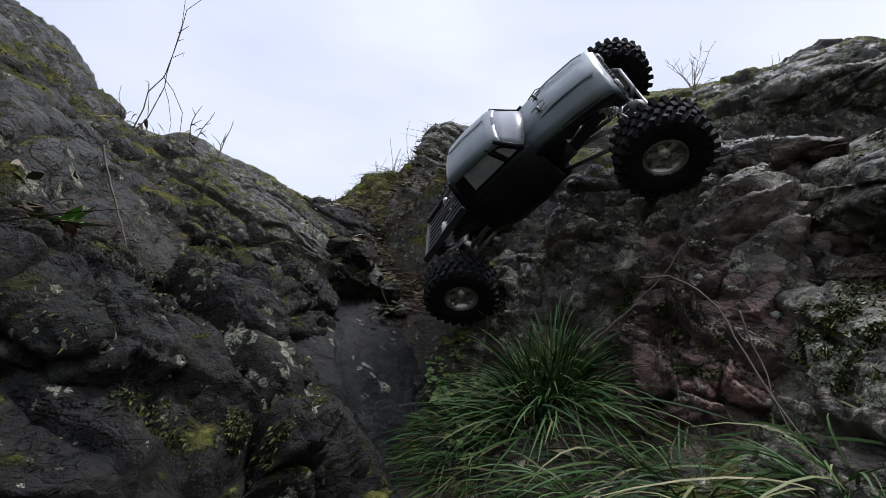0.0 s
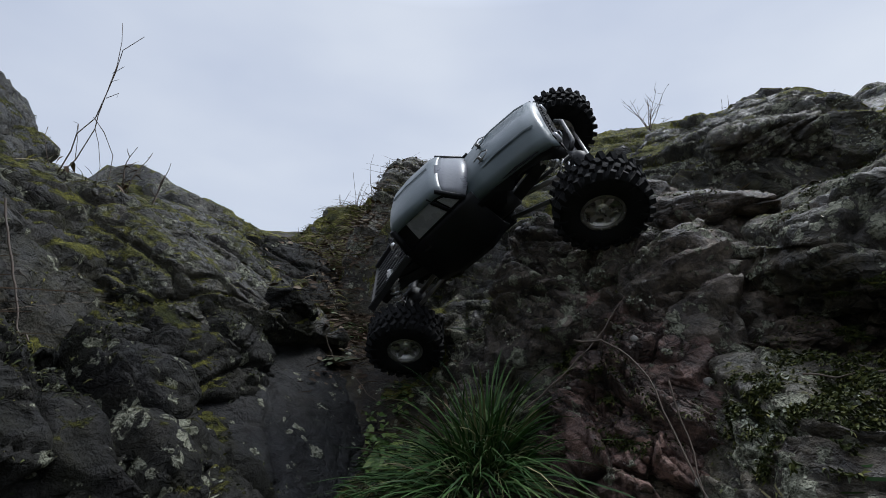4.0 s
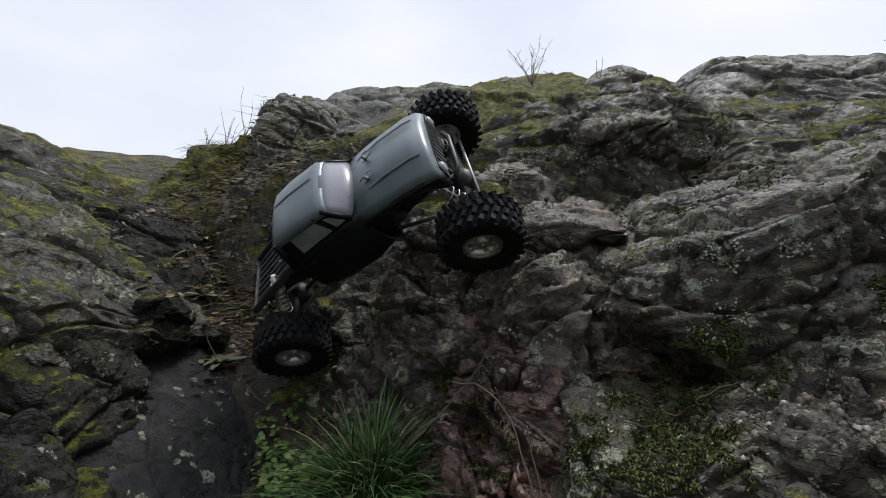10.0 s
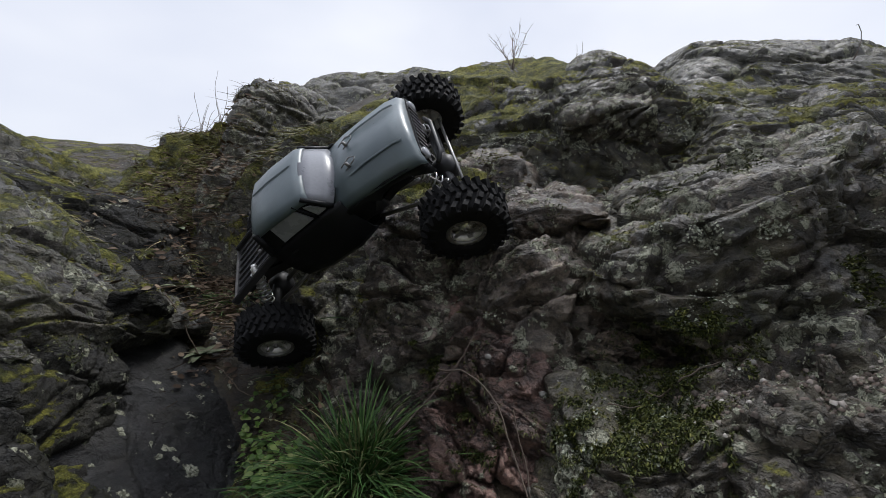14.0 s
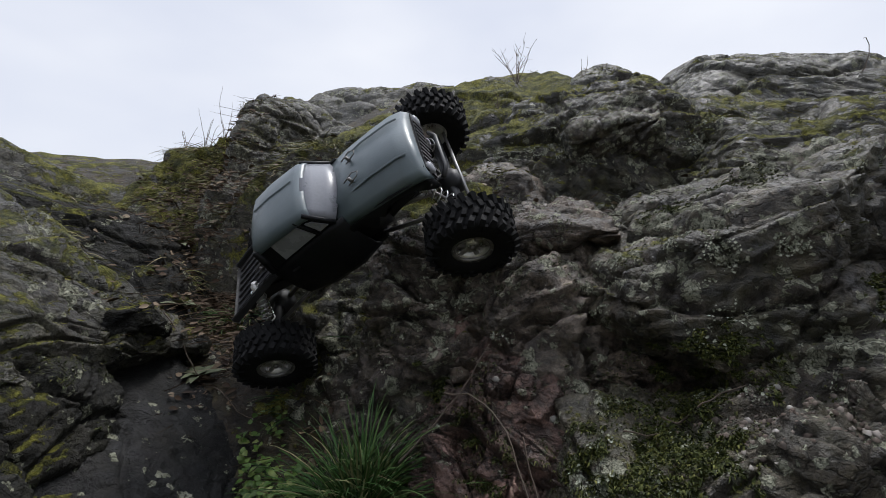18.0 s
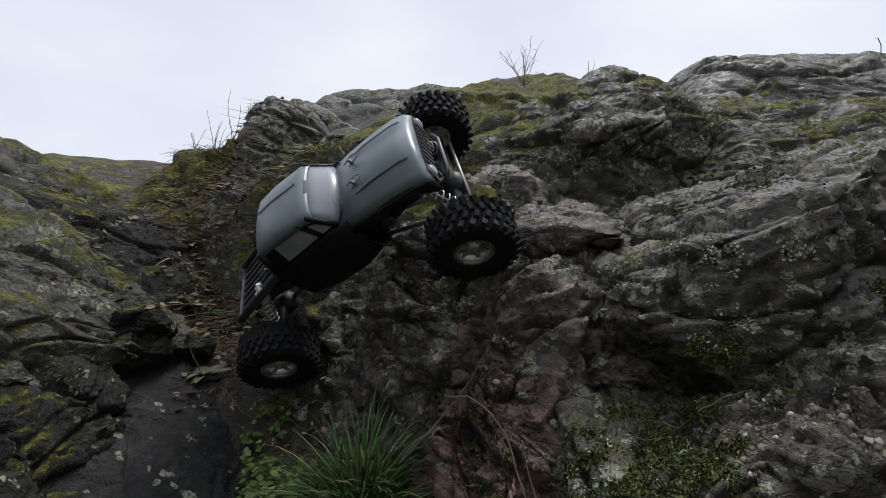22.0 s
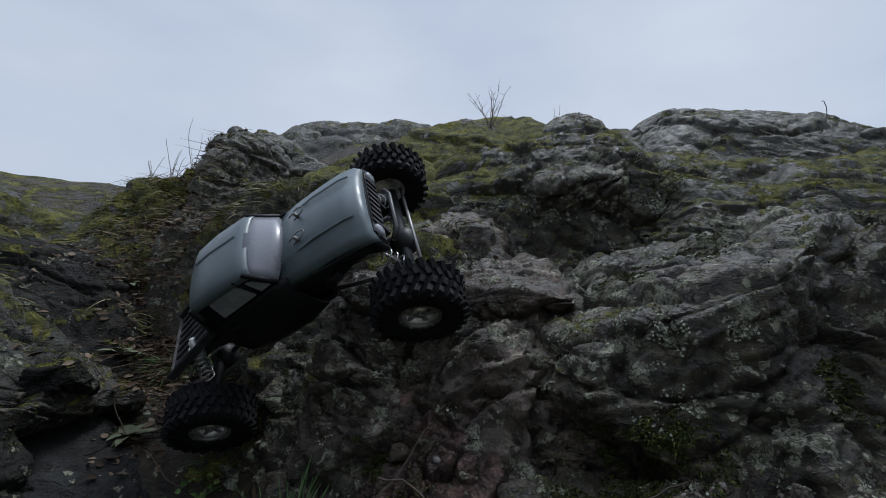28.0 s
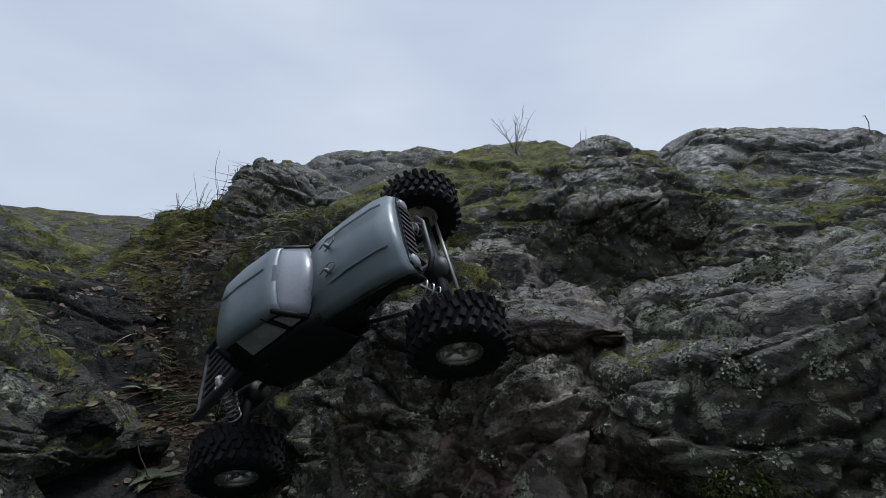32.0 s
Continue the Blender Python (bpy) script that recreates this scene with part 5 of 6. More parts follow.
class Heap:
    """Collects many small strips and leaves into one mesh."""

    def __init__(self):
        self.co, self.faces = [], []

    def strip(self, pts, widths, side):
        base = len(self.co)
        for p, w in zip(pts, widths):
            self.co += [p - side * w, p + side * w]
        for k in range(len(pts) - 1):
            a = base + 2 * k
            self.faces.append((a, a + 1, a + 3, a + 2))

    def blade(self, p, direction, lean, length, width, segs=5, droop=1.0, bend=0.75):
        """A blade from p that rises along direction and bends towards lean."""
        pts, widths = [], []
        for k in range(segs + 1):
            s = k / segs
            pts.append(p + direction * (length * (s - 0.35 * droop * s * s)) + lean * (length * bend * s * s) - Vector((0, 0, length * 0.30 * droop * s ** 3)))
            widths.append(width * (1 - s) ** 0.6 * (0.75 + 0.5 * s) + 0.00012)
        self.strip(pts, widths, direction.cross(lean).normalized())

    def leaf(self, p, along, normal, length, width, cup=0.15):
        """A pointed oval leaf with a midrib fold."""
        side = normal.cross(along).normalized()
        base = len(self.co)
        shape = ((0, 0.06), (0.2, 0.75), (0.45, 1.0), (0.72, 0.72), (1.0, 0.03))
        for s, w in shape:
            c = p + along * (length * s) - normal * (length * cup * s * s)
            self.co += [c - side * width * w + normal * width * w * 0.35, c, c + side * width * w + normal * width * w * 0.35]
        for k in range(len(shape) - 1):
            a = base + 3 * k
            self.faces += [(a, a + 1, a + 4, a + 3), (a + 1, a + 2, a + 5, a + 4)]

    def on(self, name, material, owner, label):
        """The heap as a part of the stone that it grows on."""
        me = mesh_of(name, [tuple(v) for v in self.co], self.faces, material)
        ob = new(name, me)
        ob.parent = bpy.data.objects[owner]
        return tagged(ob, label)

    def make(self, name, material, label, category, kind="stuff"):
        me = mesh_of(name, [tuple(v) for v in self.co], self.faces, material)
        return tagged(new(name, me), label, category, kind=kind)


def unit(az, el):
    return Vector((math.cos(el) * math.cos(az), math.cos(el) * math.sin(az), math.sin(el)))


def tussock(heap, cx, cy, spread, count, length, width=0.0011, squash=1.0, upright=0.9, bias=(0, 0, 0), bend=0.75):
    for _ in range(count):
        r, a = spread * math.sqrt(RNG.random()), RNG.uniform(0, 2 * math.pi)
        x, y = cx + r * math.cos(a), cy + r * math.sin(a) * squash
        z, _n = drop(x, y)
        out = unit(a + RNG.uniform(-0.7, 0.7), 0.0)
        tilt = upright - 0.55 * r / spread + RNG.uniform(-0.25, 0.25)
        direction = (unit(a + RNG.uniform(-1.5, 1.5), min(max(tilt, 0.15), 0.97) * math.pi / 2) + Vector(bias) * 0.4).normalized()
        lean = (out + Vector(bias) + Vector((0, 0, -0.1))).normalized()
        heap.blade(Vector((x, y, z - 0.004)), direction, lean, length * RNG.uniform(0.4, 1.12), width * RNG.uniform(0.7, 1.3), 6, RNG.uniform(0.6, 1.3) * min(bend / 0.75, 1), bend * RNG.uniform(0.5, 1.3))


h = Heap()
tussock(h, -0.138, 0.612, 0.024, 140, 0.125, 0.0014, 0.9, 1.05, (-0.30, -0.08, 0.0), 0.45)
tussock(h, -0.108, 0.604, 0.022, 160, 0.150, 0.0014, 0.9, 1.15, (0.22, -0.05, 0.0), 0.32)
tussock(h, -0.088, 0.590, 0.020, 110, 0.120, 0.0013, 0.9, 1.00, (0.45, -0.12, 0.0), 0.50)
tussock(h, -0.125, 0.595, 0.046, 240, 0.100, 0.0013, 0.9, 0.80, (-0.3, -0.1, 0.0), 0.5)
tussock(h, -0.115, 0.555, 0.045, 240, 0.105, 0.0013, 0.8, 0.85, (-0.1, -0.25, 0))
h.make("grass_tussock", M_GRASS, "dense tussock of long dark green grass below the rock", "grass")
h = Heap()
tussock(h, 0.02, 0.46, 0.085, 420, 0.105, 0.0010, 0.7, 0.60, (0.2, -0.3, 0))
tussock(h, -0.06, 0.43, 0.070, 260, 0.095, 0.0010, 0.7, 0.60, (0.1, -0.35, 0))
tussock(h, 0.10, 0.41, 0.060, 160, 0.10, 0.0010, 0.7, 0.5, (0.3, -0.2, 0))
h.make("grass_patch", M_GRASS, "matted green grass with straw at the foot of the rock", "grass")
h = Heap()
tussock(h, -0.225, 0.595, 0.050, 200, 0.070, 0.0010, 1.2, 0.5, (-0.1, -0.3, 0))
tussock(h, -0.275, 0.67, 0.035, 110, 0.060, 0.0010, 1.0, 0.5, (-0.3, -0.3, 0))
tussock(h, -0.18, 0.52, 0.045, 160, 0.075, 0.0010, 1.0, 0.45, (-0.1, -0.4, 0))
tussock(h, -0.19, 0.66, 0.04, 140, 0.07, 0.0010, 1.0, 0.7, (-0.2, -0.2, 0))
tussock(h, -0.24, 0.70, 0.050, 120, 0.055, 0.0009, 1.0, 0.6, (0.0, -0.2, 0))
tussock(h, -0.47, 1.09, 0.075, 260, 0.055, 0.0010, 0.8, 0.7)
tussock(h, -0.36, 1.15, 0.05, 90, 0.05, 0.0010, 0.8, 0.7)
tussock(h, -0.25, 0.82, 0.04, 60, 0.06, 0.0010, 0.8, 0.7)
h.make("gully_grass", M_GRASS, "short green grass growing in the gully", "grass")
h = Heap()
for cx, cy, sp, n, ln in ((-0.33, 1.30, 0.10, 260, 0.075), (-0.42, 1.27, 0.05, 120, 0.07), (-0.55, 1.30, 0.06, 140, 0.075), (-0.66, 1.44, 0.06, 150, 0.08), (-0.80, 1.36, 0.06, 120, 0.05), (-0.90, 1.60, 0.08, 160, 0.055), (-0.72, 1.62, 0.10, 220, 0.085), (-0.86, 1.76, 0.10, 200, 0.09), (-1.1, 1.75, 0.2, 260, 0.06),
                          (-1.0, 1.95, 0.2, 200, 0.06), (-0.95, 1.5, 0.12, 150, 0.05), (-0.62, 1.12, 0.04, 60, 0.05), (0.09, 1.10, 0.06, 120, 0.045), (0.02, 1.22, 0.08, 160, 0.05), (0.62, 1.14, 0.08, 160, 0.045),
                          (0.75, 1.2, 0.1, 160, 0.045), (-0.80, 0.62, 0.07, 120, 0.05), (-0.70, 0.86, 0.08, 120, 0.045), (-1.0, 1.2, 0.1, 120, 0.05), (0.30, 1.55, 0.15, 160, 0.05)):
    tussock(h, cx, cy, sp, n, ln, 0.0010, 0.8, 0.55, (0, -0.5, -0.2))
h.make("yellow_grass", M_GRASS_Y, "draping yellow-green grass on the mossy ledges", "grass")

# moss cushions: short tips standing off the upper faces of the mossy stones
for name, names, mat, count, length, low in (
        ("moss", ("moss_shelf", "moss_bank", "gully_wall", "ridge_slope", "left_crag", "path_rock", "low_ledge", "ledge_rock", "head_boulder", "ridge_hump", "grass_knoll"), M_MOSS_TIP, 26000, 0.0055, 0.45),
        ("dark_moss", ("foot_rock", "right_block", "red_rock", "left_boulder", "right_shoulder", "middle_rock", "left_shelf", "gully_lump", "under_block", "brown_shelf", "dark_step"), M_MOSS_DARK, 16000, 0.0048, 0.10)):
    each = count // len(names)
    for nm in names:
        h = Heap()
        co, vn = SURFACE[nm]
        wet = vnoise(co / 0.055 + 3.3, 5) + 0.6 * vnoise(co / 0.02, 6)
        if name == "dark_moss":
            wet += 1.6 * np.exp(-((co - np.array((0.215, 0.52, 0.315))) ** 2).sum(1) / 0.06 ** 2) + 1.2 * np.exp(-((co - np.array((0.16, 0.545, 0.29))) ** 2).sum(1) / 0.04 ** 2)
        ok = np.where((vn[:, 2] > low) & (wet > 0.25))[0]
        if not len(ok):
            continue
        pick = np.random.RandomState(len(nm)).choice(ok, each)
        for i in pick:
            p, nv = Vector(co[i]), Vector(vn[i])
            d = (nv + Vector((RNG.uniform(-0.8, 0.8), RNG.uniform(-0.8, 0.8), RNG.uniform(0, 0.5)))).normalized()
            lean = (d.orthogonal().normalized() * RNG.uniform(-1, 1) + Vector((0.01, -0.2, -0.3))).normalized()
            p += Vector((RNG.uniform(-1, 1), RNG.uniform(-1, 1), 0)) * 0.003
            h.blade(p - nv * 0.001, d, lean, length * RNG.uniform(0.6, 1.5), 0.0011, 2, 0.5)
        h.on("moss", mat, nm, "cushions of yellow-green moss" if name == "moss" else "dark green moss in the hollows")

# thick moss in the hollow between the red rock, the layered block and the foot rock, and in cracks
h = Heap()
for cx, cy, cz, reach, n in ((0.215, 0.525, 0.315, 0.055, 5200), (0.265, 0.560, 0.350, 0.045, 3200), (0.165, 0.535, 0.285, 0.035, 1800), (0.330, 0.560, 0.365, 0.040, 1500), (-0.03, 0.665, 0.330, 0.022, 900), (0.03, 0.56, 0.255, 0.022, 800),
                             (0.155, 0.490, 0.265, 0.03, 1800), (0.205, 0.490, 0.300, 0.050, 5200), (0.175, 0.465, 0.275, 0.035, 2600), (0.235, 0.470, 0.305, 0.030, 1800), (-0.31, 0.325, 0.195, 0.022, 700), (-0.35, 0.285, 0.215, 0.02, 500), (0.02, 0.60, 0.29, 0.016, 500), (0.50, 0.56, 0.45, 0.04, 900), (0.32, 0.80, 0.59, 0.045, 1400), (0.44, 0.76, 0.61, 0.05, 1200)):
    for nm in ("foot_rock", "right_block", "red_rock", "middle_rock", "left_shelf", "left_boulder", "dark_step", "right_shoulder", "moss_bank"):
        co, vn = SURFACE[nm]
        far = np.linalg.norm(co - np.array((cx, cy, cz)), axis=1) / reach + 0.9 * vnoise(co / 0.016, 12)
        ok = np.where((far < 1.0) & (vn[:, 2] > -0.1) & (vn[:, 1] < 0.6))[0]
        if len(ok) < 12:
            continue
        for i in np.random.RandomState(n).choice(ok, int(n * 0.75)):
            p, nv = Vector(co[i]) + Vector((RNG.uniform(-1, 1), RNG.uniform(-1, 1), 0)) * 0.003, Vector(vn[i])
            d = (nv + unit(RNG.uniform(0, 6.28), RNG.uniform(-0.6, 1.0)) * 0.9).normalized()
            h.blade(p - nv * 0.001, d, (d.orthogonal() * RNG.uniform(-1, 1) + Vector((0.01, -0.3, -0.2))).normalized(), RNG.uniform(0.0025, 0.0065), RNG.uniform(0.0009, 0.0017), 2, 0.6)
h.make("hollow_moss", M_HOLLOW, "dark green feathery moss filling the hollow", "moss")

# lichen crusts: ragged patches of small curled lobes on the faces of the stones
def crust(h, co, vn, i, reach, dense=1.0):
    """Adds one ragged crust round the point i of a stone's surface."""
    near = np.where(np.abs(co - co[i]).max(1) < reach)[0]
    near = near[(np.linalg.norm(co[near] - co[i], axis=1) / reach + vnoise(co[near] / 0.012 + i, 4) * 0.55 < 0.8)]
    if not len(near):
        return
    for k in np.random.RandomState(i).choice(near, int((10 + 130000 * reach * reach) * dense)):
        p, nv = Vector(co[k]), Vector(vn[k])
        nv = (nv + unit(RNG.uniform(0, 6.28), RNG.uniform(-1, 1)) * 0.55).normalized()
        a = nv.orthogonal().normalized()
        b = nv.cross(a)
        p += (a * RNG.uniform(-1, 1) + b * RNG.uniform(-1, 1)) * 0.002
        r, base, k0 = RNG.uniform(0.0009, 0.0020), len(h.co), RNG.uniform(0, 6)
        h.co.append(p + nv * 0.0002)
        for c in range(7):
            t = 2 * math.pi * c / 7 + k0
            h.co.append(p + (a * math.cos(t) + b * math.sin(t)) * r * RNG.uniform(0.55, 1.25) + nv * RNG.uniform(0.0002, 0.0016))
        h.faces += [(base, base + 1 + c, base + 1 + (c + 1) % 7) for c in range(7)]


for nm, n, lo, hi in (("right_block", 60, 0.006, 0.022), ("foot_rock", 34, 0.006, 0.020), ("foot_stone", 26, 0.010, 0.030), ("middle_rock", 30, 0.005, 0.018), ("back_wall", 26, 0.010, 0.030),
                      ("gully_lump", 8, 0.006, 0.016), ("moss_bank", 16, 0.010, 0.026), ("right_shoulder", 16, 0.010, 0.026), ("gully_wall", 14, 0.008, 0.024), ("red_rock", 3, 0.003, 0.006)):
    h = Heap()
    co, vn = SURFACE[nm]
    dens = vnoise(co / 0.06 + 7.7, 9) + 0.7 * vnoise(co / 0.025, 8)
    ok = np.where((vn[:, 1] < 0.3) & (dens > 0.15))[0]
    for i in np.random.RandomState(n).choice(ok, n):
        crust(h, co, vn, i, RNG.uniform(lo, hi))
    h.on("lichen", M_FLAKE, nm, "pale grey-green lichen crusts")

# the thick pale crusts that stand out on the rocks at the front
for cx, cy, cz, reach in ((0.074, 0.664, 0.385, 0.014), (0.186, 0.649, 0.439, 0.013), (-0.018, 0.722, 0.423, 0.016), (0.010, 0.715, 0.422, 0.012), (0.039, 0.707, 0.416, 0.015), (0.187, 0.462, 0.274, 0.014), (0.138, 0.492, 0.267, 0.018),
                          (0.384, 0.578, 0.506, 0.022), (0.300, 0.640, 0.515, 0.020), (0.330, 0.600, 0.490, 0.024), (0.270, 0.560, 0.350, 0.012), (0.300, 0.555, 0.345, 0.012), (0.235, 0.500, 0.310, 0.010), (0.128, 0.600, 0.300, 0.006)):
    spot = np.array((cx, cy, cz))
    nm = min(SURFACE, key=lambda k: np.linalg.norm(SURFACE[k][0] - spot, axis=1).min())
    co, vn = SURFACE[nm]
    h = Heap()
    crust(h, co, vn, int(np.linalg.norm(co - spot, axis=1).argmin()), reach, 2.2)
    h.on("lichen", M_FLAKE, nm, "thick pale lichen crust")

# dead leaves and straw on the path and in the gully
h = Heap()
for cx, cy, sx, sy, n in ((-0.45, 1.0, 0.10, 0.16, 700), (-0.62, 1.28, 0.13, 0.14, 1500), (-0.80, 1.55, 0.14, 0.2, 1300), (-0.52, 1.10, 0.07, 0.10, 600), (-0.22, 0.70, 0.04, 0.08, 90), (-0.13, 0.5, 0.06, 0.08, 60), (0.25, 0.95, 0.15, 0.06, 60), (-0.53, 0.29, 0.03, 0.04, 90)):
    for _ in range(n):
        x, y = RNG.gauss(cx, sx * 0.7), RNG.gauss(cy, sy * 0.7)
        z, nv = drop(x, y)
        along = unit(RNG.uniform(0, 6.28), RNG.uniform(-0.1, 0.35))
        if RNG.random() < 0.55:
            h.leaf(Vector((x, y, z + 0.002)), along, (nv + unit(RNG.uniform(0, 6.28), 0.4) * 0.5).normalized(), RNG.uniform(0.010, 0.026), RNG.uniform(0.003, 0.006), RNG.uniform(-0.3, 0.5))
        else:
            h.blade(Vector((x, y, z + 0.002)), along, unit(RNG.uniform(0, 6.28), 0.1), RNG.uniform(0.03, 0.07), 0.0007, 4, 0.2)
h.make("leaf_litter", M_LITTER, "brown dead leaves and straw on the path", "leaf litter")
h = Heap()
for cx, cy, sp, n, ln in ((-0.235, 0.66, 0.040, 130, 0.013), (-0.275, 0.70, 0.03, 80, 0.013), (-0.19, 0.60, 0.035, 60, 0.013), (-0.29, 0.76, 0.04, 60, 0.013), (-0.185, 0.52, 0.03, 50, 0.012)):
    for _ in range(n):
        r, a = sp * math.sqrt(RNG.random()), RNG.uniform(0, 6.28)
        x, y = cx + r * math.cos(a), cy + r * math.sin(a)
        z, nv = drop(x, y)
        z += RNG.uniform(0.004, 0.028)
        h.leaf(Vector((x, y, z)), unit(RNG.uniform(0, 6.28), RNG.uniform(-0.2, 0.4)), (Vector((0, -0.3, 1)) + unit(RNG.uniform(0, 6.28), 0) * 0.5).normalized(), ln * RNG.uniform(0.6, 1.3), ln * 0.36, 0.3)
h.make("ground_herbs", M_HERB, "low light green herbs beside the slab", "herb")


def rosette(name, x, y, count, length, width, material, label, rise=0.25, lift=0.0, base=None):
    """A plant of separate leaves round one root, each leaf a part."""
    z = drop(x, y)[0] if base is None else base
    root = tagged(new(name), label, "plant")
    root.location = (x, y, z + lift)
    for k in range(count):
        hp = Heap()
        a = k * 2.4 + RNG.uniform(-0.3, 0.3)
        along = unit(a, min(rise + RNG.uniform(-0.2, 0.35), 1.35))
        hp.leaf(Vector((0, 0, 0)), along, (Vector((0, 0, 1)) - along * along.z + Vector((0, -0.15, 0))).normalized(), length * RNG.uniform(0.7, 1.15), width * RNG.uniform(0.8, 1.15), RNG.uniform(0.1, 0.45))
        ob = new("leaf", mesh_of("leaf", [tuple(v) for v in hp.co], hp.faces, material))
        ob.parent = root
    return root


rosette("rosette_plant", -0.433, 0.845, 12, 0.042, 0.0085, M_ROSETTE, "pale green rosette plant in the gully", 0.35, 0.004)
rosette("rosette_plant", -0.56, 1.02, 9, 0.040, 0.009, M_ROSETTE, "pale green rosette plant beside the ledge", 0.3, 0.004)
rosette("rosette_plant", -0.66, 1.20, 8, 0.034, 0.008, M_ROSETTE, "small pale rosette plant at the path's edge", 0.3, 0.004)
rosette("broad_leaf_plant", -0.520, 0.300, 6, 0.046, 0.0125, M_BROADLEAF, "bright green broad-leaved plant under the crag", 0.8, 0.0, 0.345)
rosette("broad_leaf_plant", -0.540, 0.322, 6, 0.036, 0.0090, M_BROADLEAF, "green broad-leaved plant in a crack", 0.95, 0.0, 0.350)
rosette("broad_leaf_plant", -0.505, 0.275, 6, 0.032, 0.0080, M_BROADLEAF, "small green leafy plant beside the crag", 0.5, 0.0, 0.318)


def stalk(parent, name, pts, r0, r1, material, label=""):
    bm = bmesh.new()
    tube(bm, pts, [r0 + (r1 - r0) * k / (len(pts) - 1) for k in range(len(pts))], 5)
    return part(name, bm, material, parent, label)


def wander(p, d, length, n, wob):
    """Points of a crooked stem."""
    pts, p, d = [Vector(p)], Vector(p), Vector(d).normalized()
    for _ in range(n):
        d = (d + Vector((RNG.uniform(-wob, wob), RNG.uniform(-wob, wob), RNG.uniform(-wob, wob) * 0.6))).normalized()
        p = p + d * (length / n)
        pts.append(p.copy())
    return pts


def dry_weed(name, x, y, z, height, stems, label, leaves=0, fork=3, steep=1.05, wob=0.20):
    global RNG
    kept, RNG = RNG, random.Random(int(1000 * abs(x) + 100 * height))
    weed = tagged(new(name), label, "weed")
    weed.location = (x, y, z)
    for k in range(stems):
        az = 2.4 * k + RNG.uniform(-0.4, 0.4)
        pts = wander((RNG.uniform(-0.008, 0.008), RNG.uniform(-0.008, 0.008), 0), unit(az, RNG.uniform(steep, 1.5)), height * RNG.uniform(0.6, 1.0), 9, wob)
        st = stalk(weed, "stem", pts, 0.0013, 0.0005, M_WEED)
        for f in range(fork):
            q = pts[3 + (f * 2 + k) % 6]
            sub = wander(q, (unit(RNG.uniform(0, 6.28), RNG.uniform(0.5, 1.2))), height * RNG.uniform(0.10, 0.28), 5, 0.35)
            stalk(st, "twig", sub, 0.0009, 0.0003, M_WEED)
        for f in range(leaves):
            hp = Heap()
            hp.leaf(pts[1 + f % 6], unit(RNG.uniform(0, 6.28), RNG.uniform(-0.6, 0.5)), Vector((0, 0, 1)), 0.014, 0.004, 0.6)
            ob = new("dead_leaf", mesh_of("dead_leaf", [tuple(v) for v in hp.co], hp.faces, M_LITTER))
            ob.parent = st
    RNG = kept
    return weed


def crooked_weed(x, y, label):
    """A tall dead weed: two crooked stems that cross, hooked twigs, and a bent side shoot that hangs back down."""
    weed = tagged(new("dry_weed"), label, "weed")
    weed.location = (x, y, drop(x, y)[0] - 0.006)
    side = Vector((0.946, 0.326, 0))
    def at(run):
        return [side * (u * 0.85) + Vector((0, 0.25 * v * (k % 2) * 0.1, v)) for k, (u, v) in enumerate(run)]
    main = stalk(weed, "stem", at(((0, 0), (0.018, 0.045), (0.024, 0.075), (0.050, 0.105), (0.066, 0.150), (0.070, 0.190), (0.082, 0.230), (0.112, 0.262))), 0.0011, 0.0005, M_WEED)
    second = stalk(weed, "stem", at(((0.004, 0), (0.030, 0.030), (0.056, 0.085), (0.054, 0.110), (0.076, 0.200), (0.070, 0.250), (0.072, 0.282))), 0.0010, 0.0004, M_WEED)
    third = stalk(weed, "stem", at(((-0.004, 0), (-0.022, 0.030), (-0.034, 0.068), (-0.034, 0.086))), 0.0007, 0.0004, M_WEED)
    stalk(main, "twig", at(((0.050, 0.105), (0.072, 0.080), (0.098, 0.040), (0.098, 0.008), (0.092, -0.030))), 0.0007, 0.0005, M_WEED)
    for owner, run in ((main, ((0.066, 0.140), (0.084, 0.152), (0.086, 0.142))), (main, ((0.070, 0.186), (0.084, 0.202), (0.090, 0.200))), (main, ((0.069, 0.170), (0.080, 0.178))), (main, ((0.024, 0.075), (0.020, 0.094), (0.014, 0.096))),
                       (second, ((0.030, 0.030), (0.026, 0.060), (0.024, 0.092))), (second, ((0.056, 0.085), (0.066, 0.060), (0.078, 0.020), (0.074, -0.020))), (third, ((-0.022, 0.030), (-0.006, 0.040), (0.002, 0.036)))):
        stalk(owner, "twig", at(run), 0.0006, 0.0003, M_WEED)
    for u, v in ((0.0, 0.012), (0.012, 0.018), (0.022, 0.026), (0.008, 0.034), (0.096, -0.010), (0.094, 0.0), (0.042, 0.020)):
        hp = Heap()
        hp.leaf(side * u + Vector((0, 0, v)), unit(40 * u + 300 * v, -0.3), Vector((0.2, -0.5, 0.8)), 0.013, 0.0035, 0.9)
        ob = new("dead_leaf", mesh_of("dead_leaf", [tuple(p) for p in hp.co], hp.faces, M_LITTER))
        ob.parent = main
    return weed


crooked_weed(-0.805, 0.565, "tall brown dead weed with crooked twigs on the crag")
dry_weed("dry_weed", -0.765, 0.66, drop(-0.765, 0.66)[0] - 0.004, 0.10, 2, "brown dead weed with curled leaves on the crag", 5, 3, 1.2)
dry_weed("dry_weed", -0.745, 0.70, drop(-0.745, 0.70)[0] - 0.004, 0.12, 2, "thin brown dead stems beside the crag", 0, 2)
dry_weed("dry_shrub", 0.27, 1.80, drop(0.27, 1.80)[0] - 0.005, 0.19, 11, "small leafless shrub on the skyline", 0, 3)
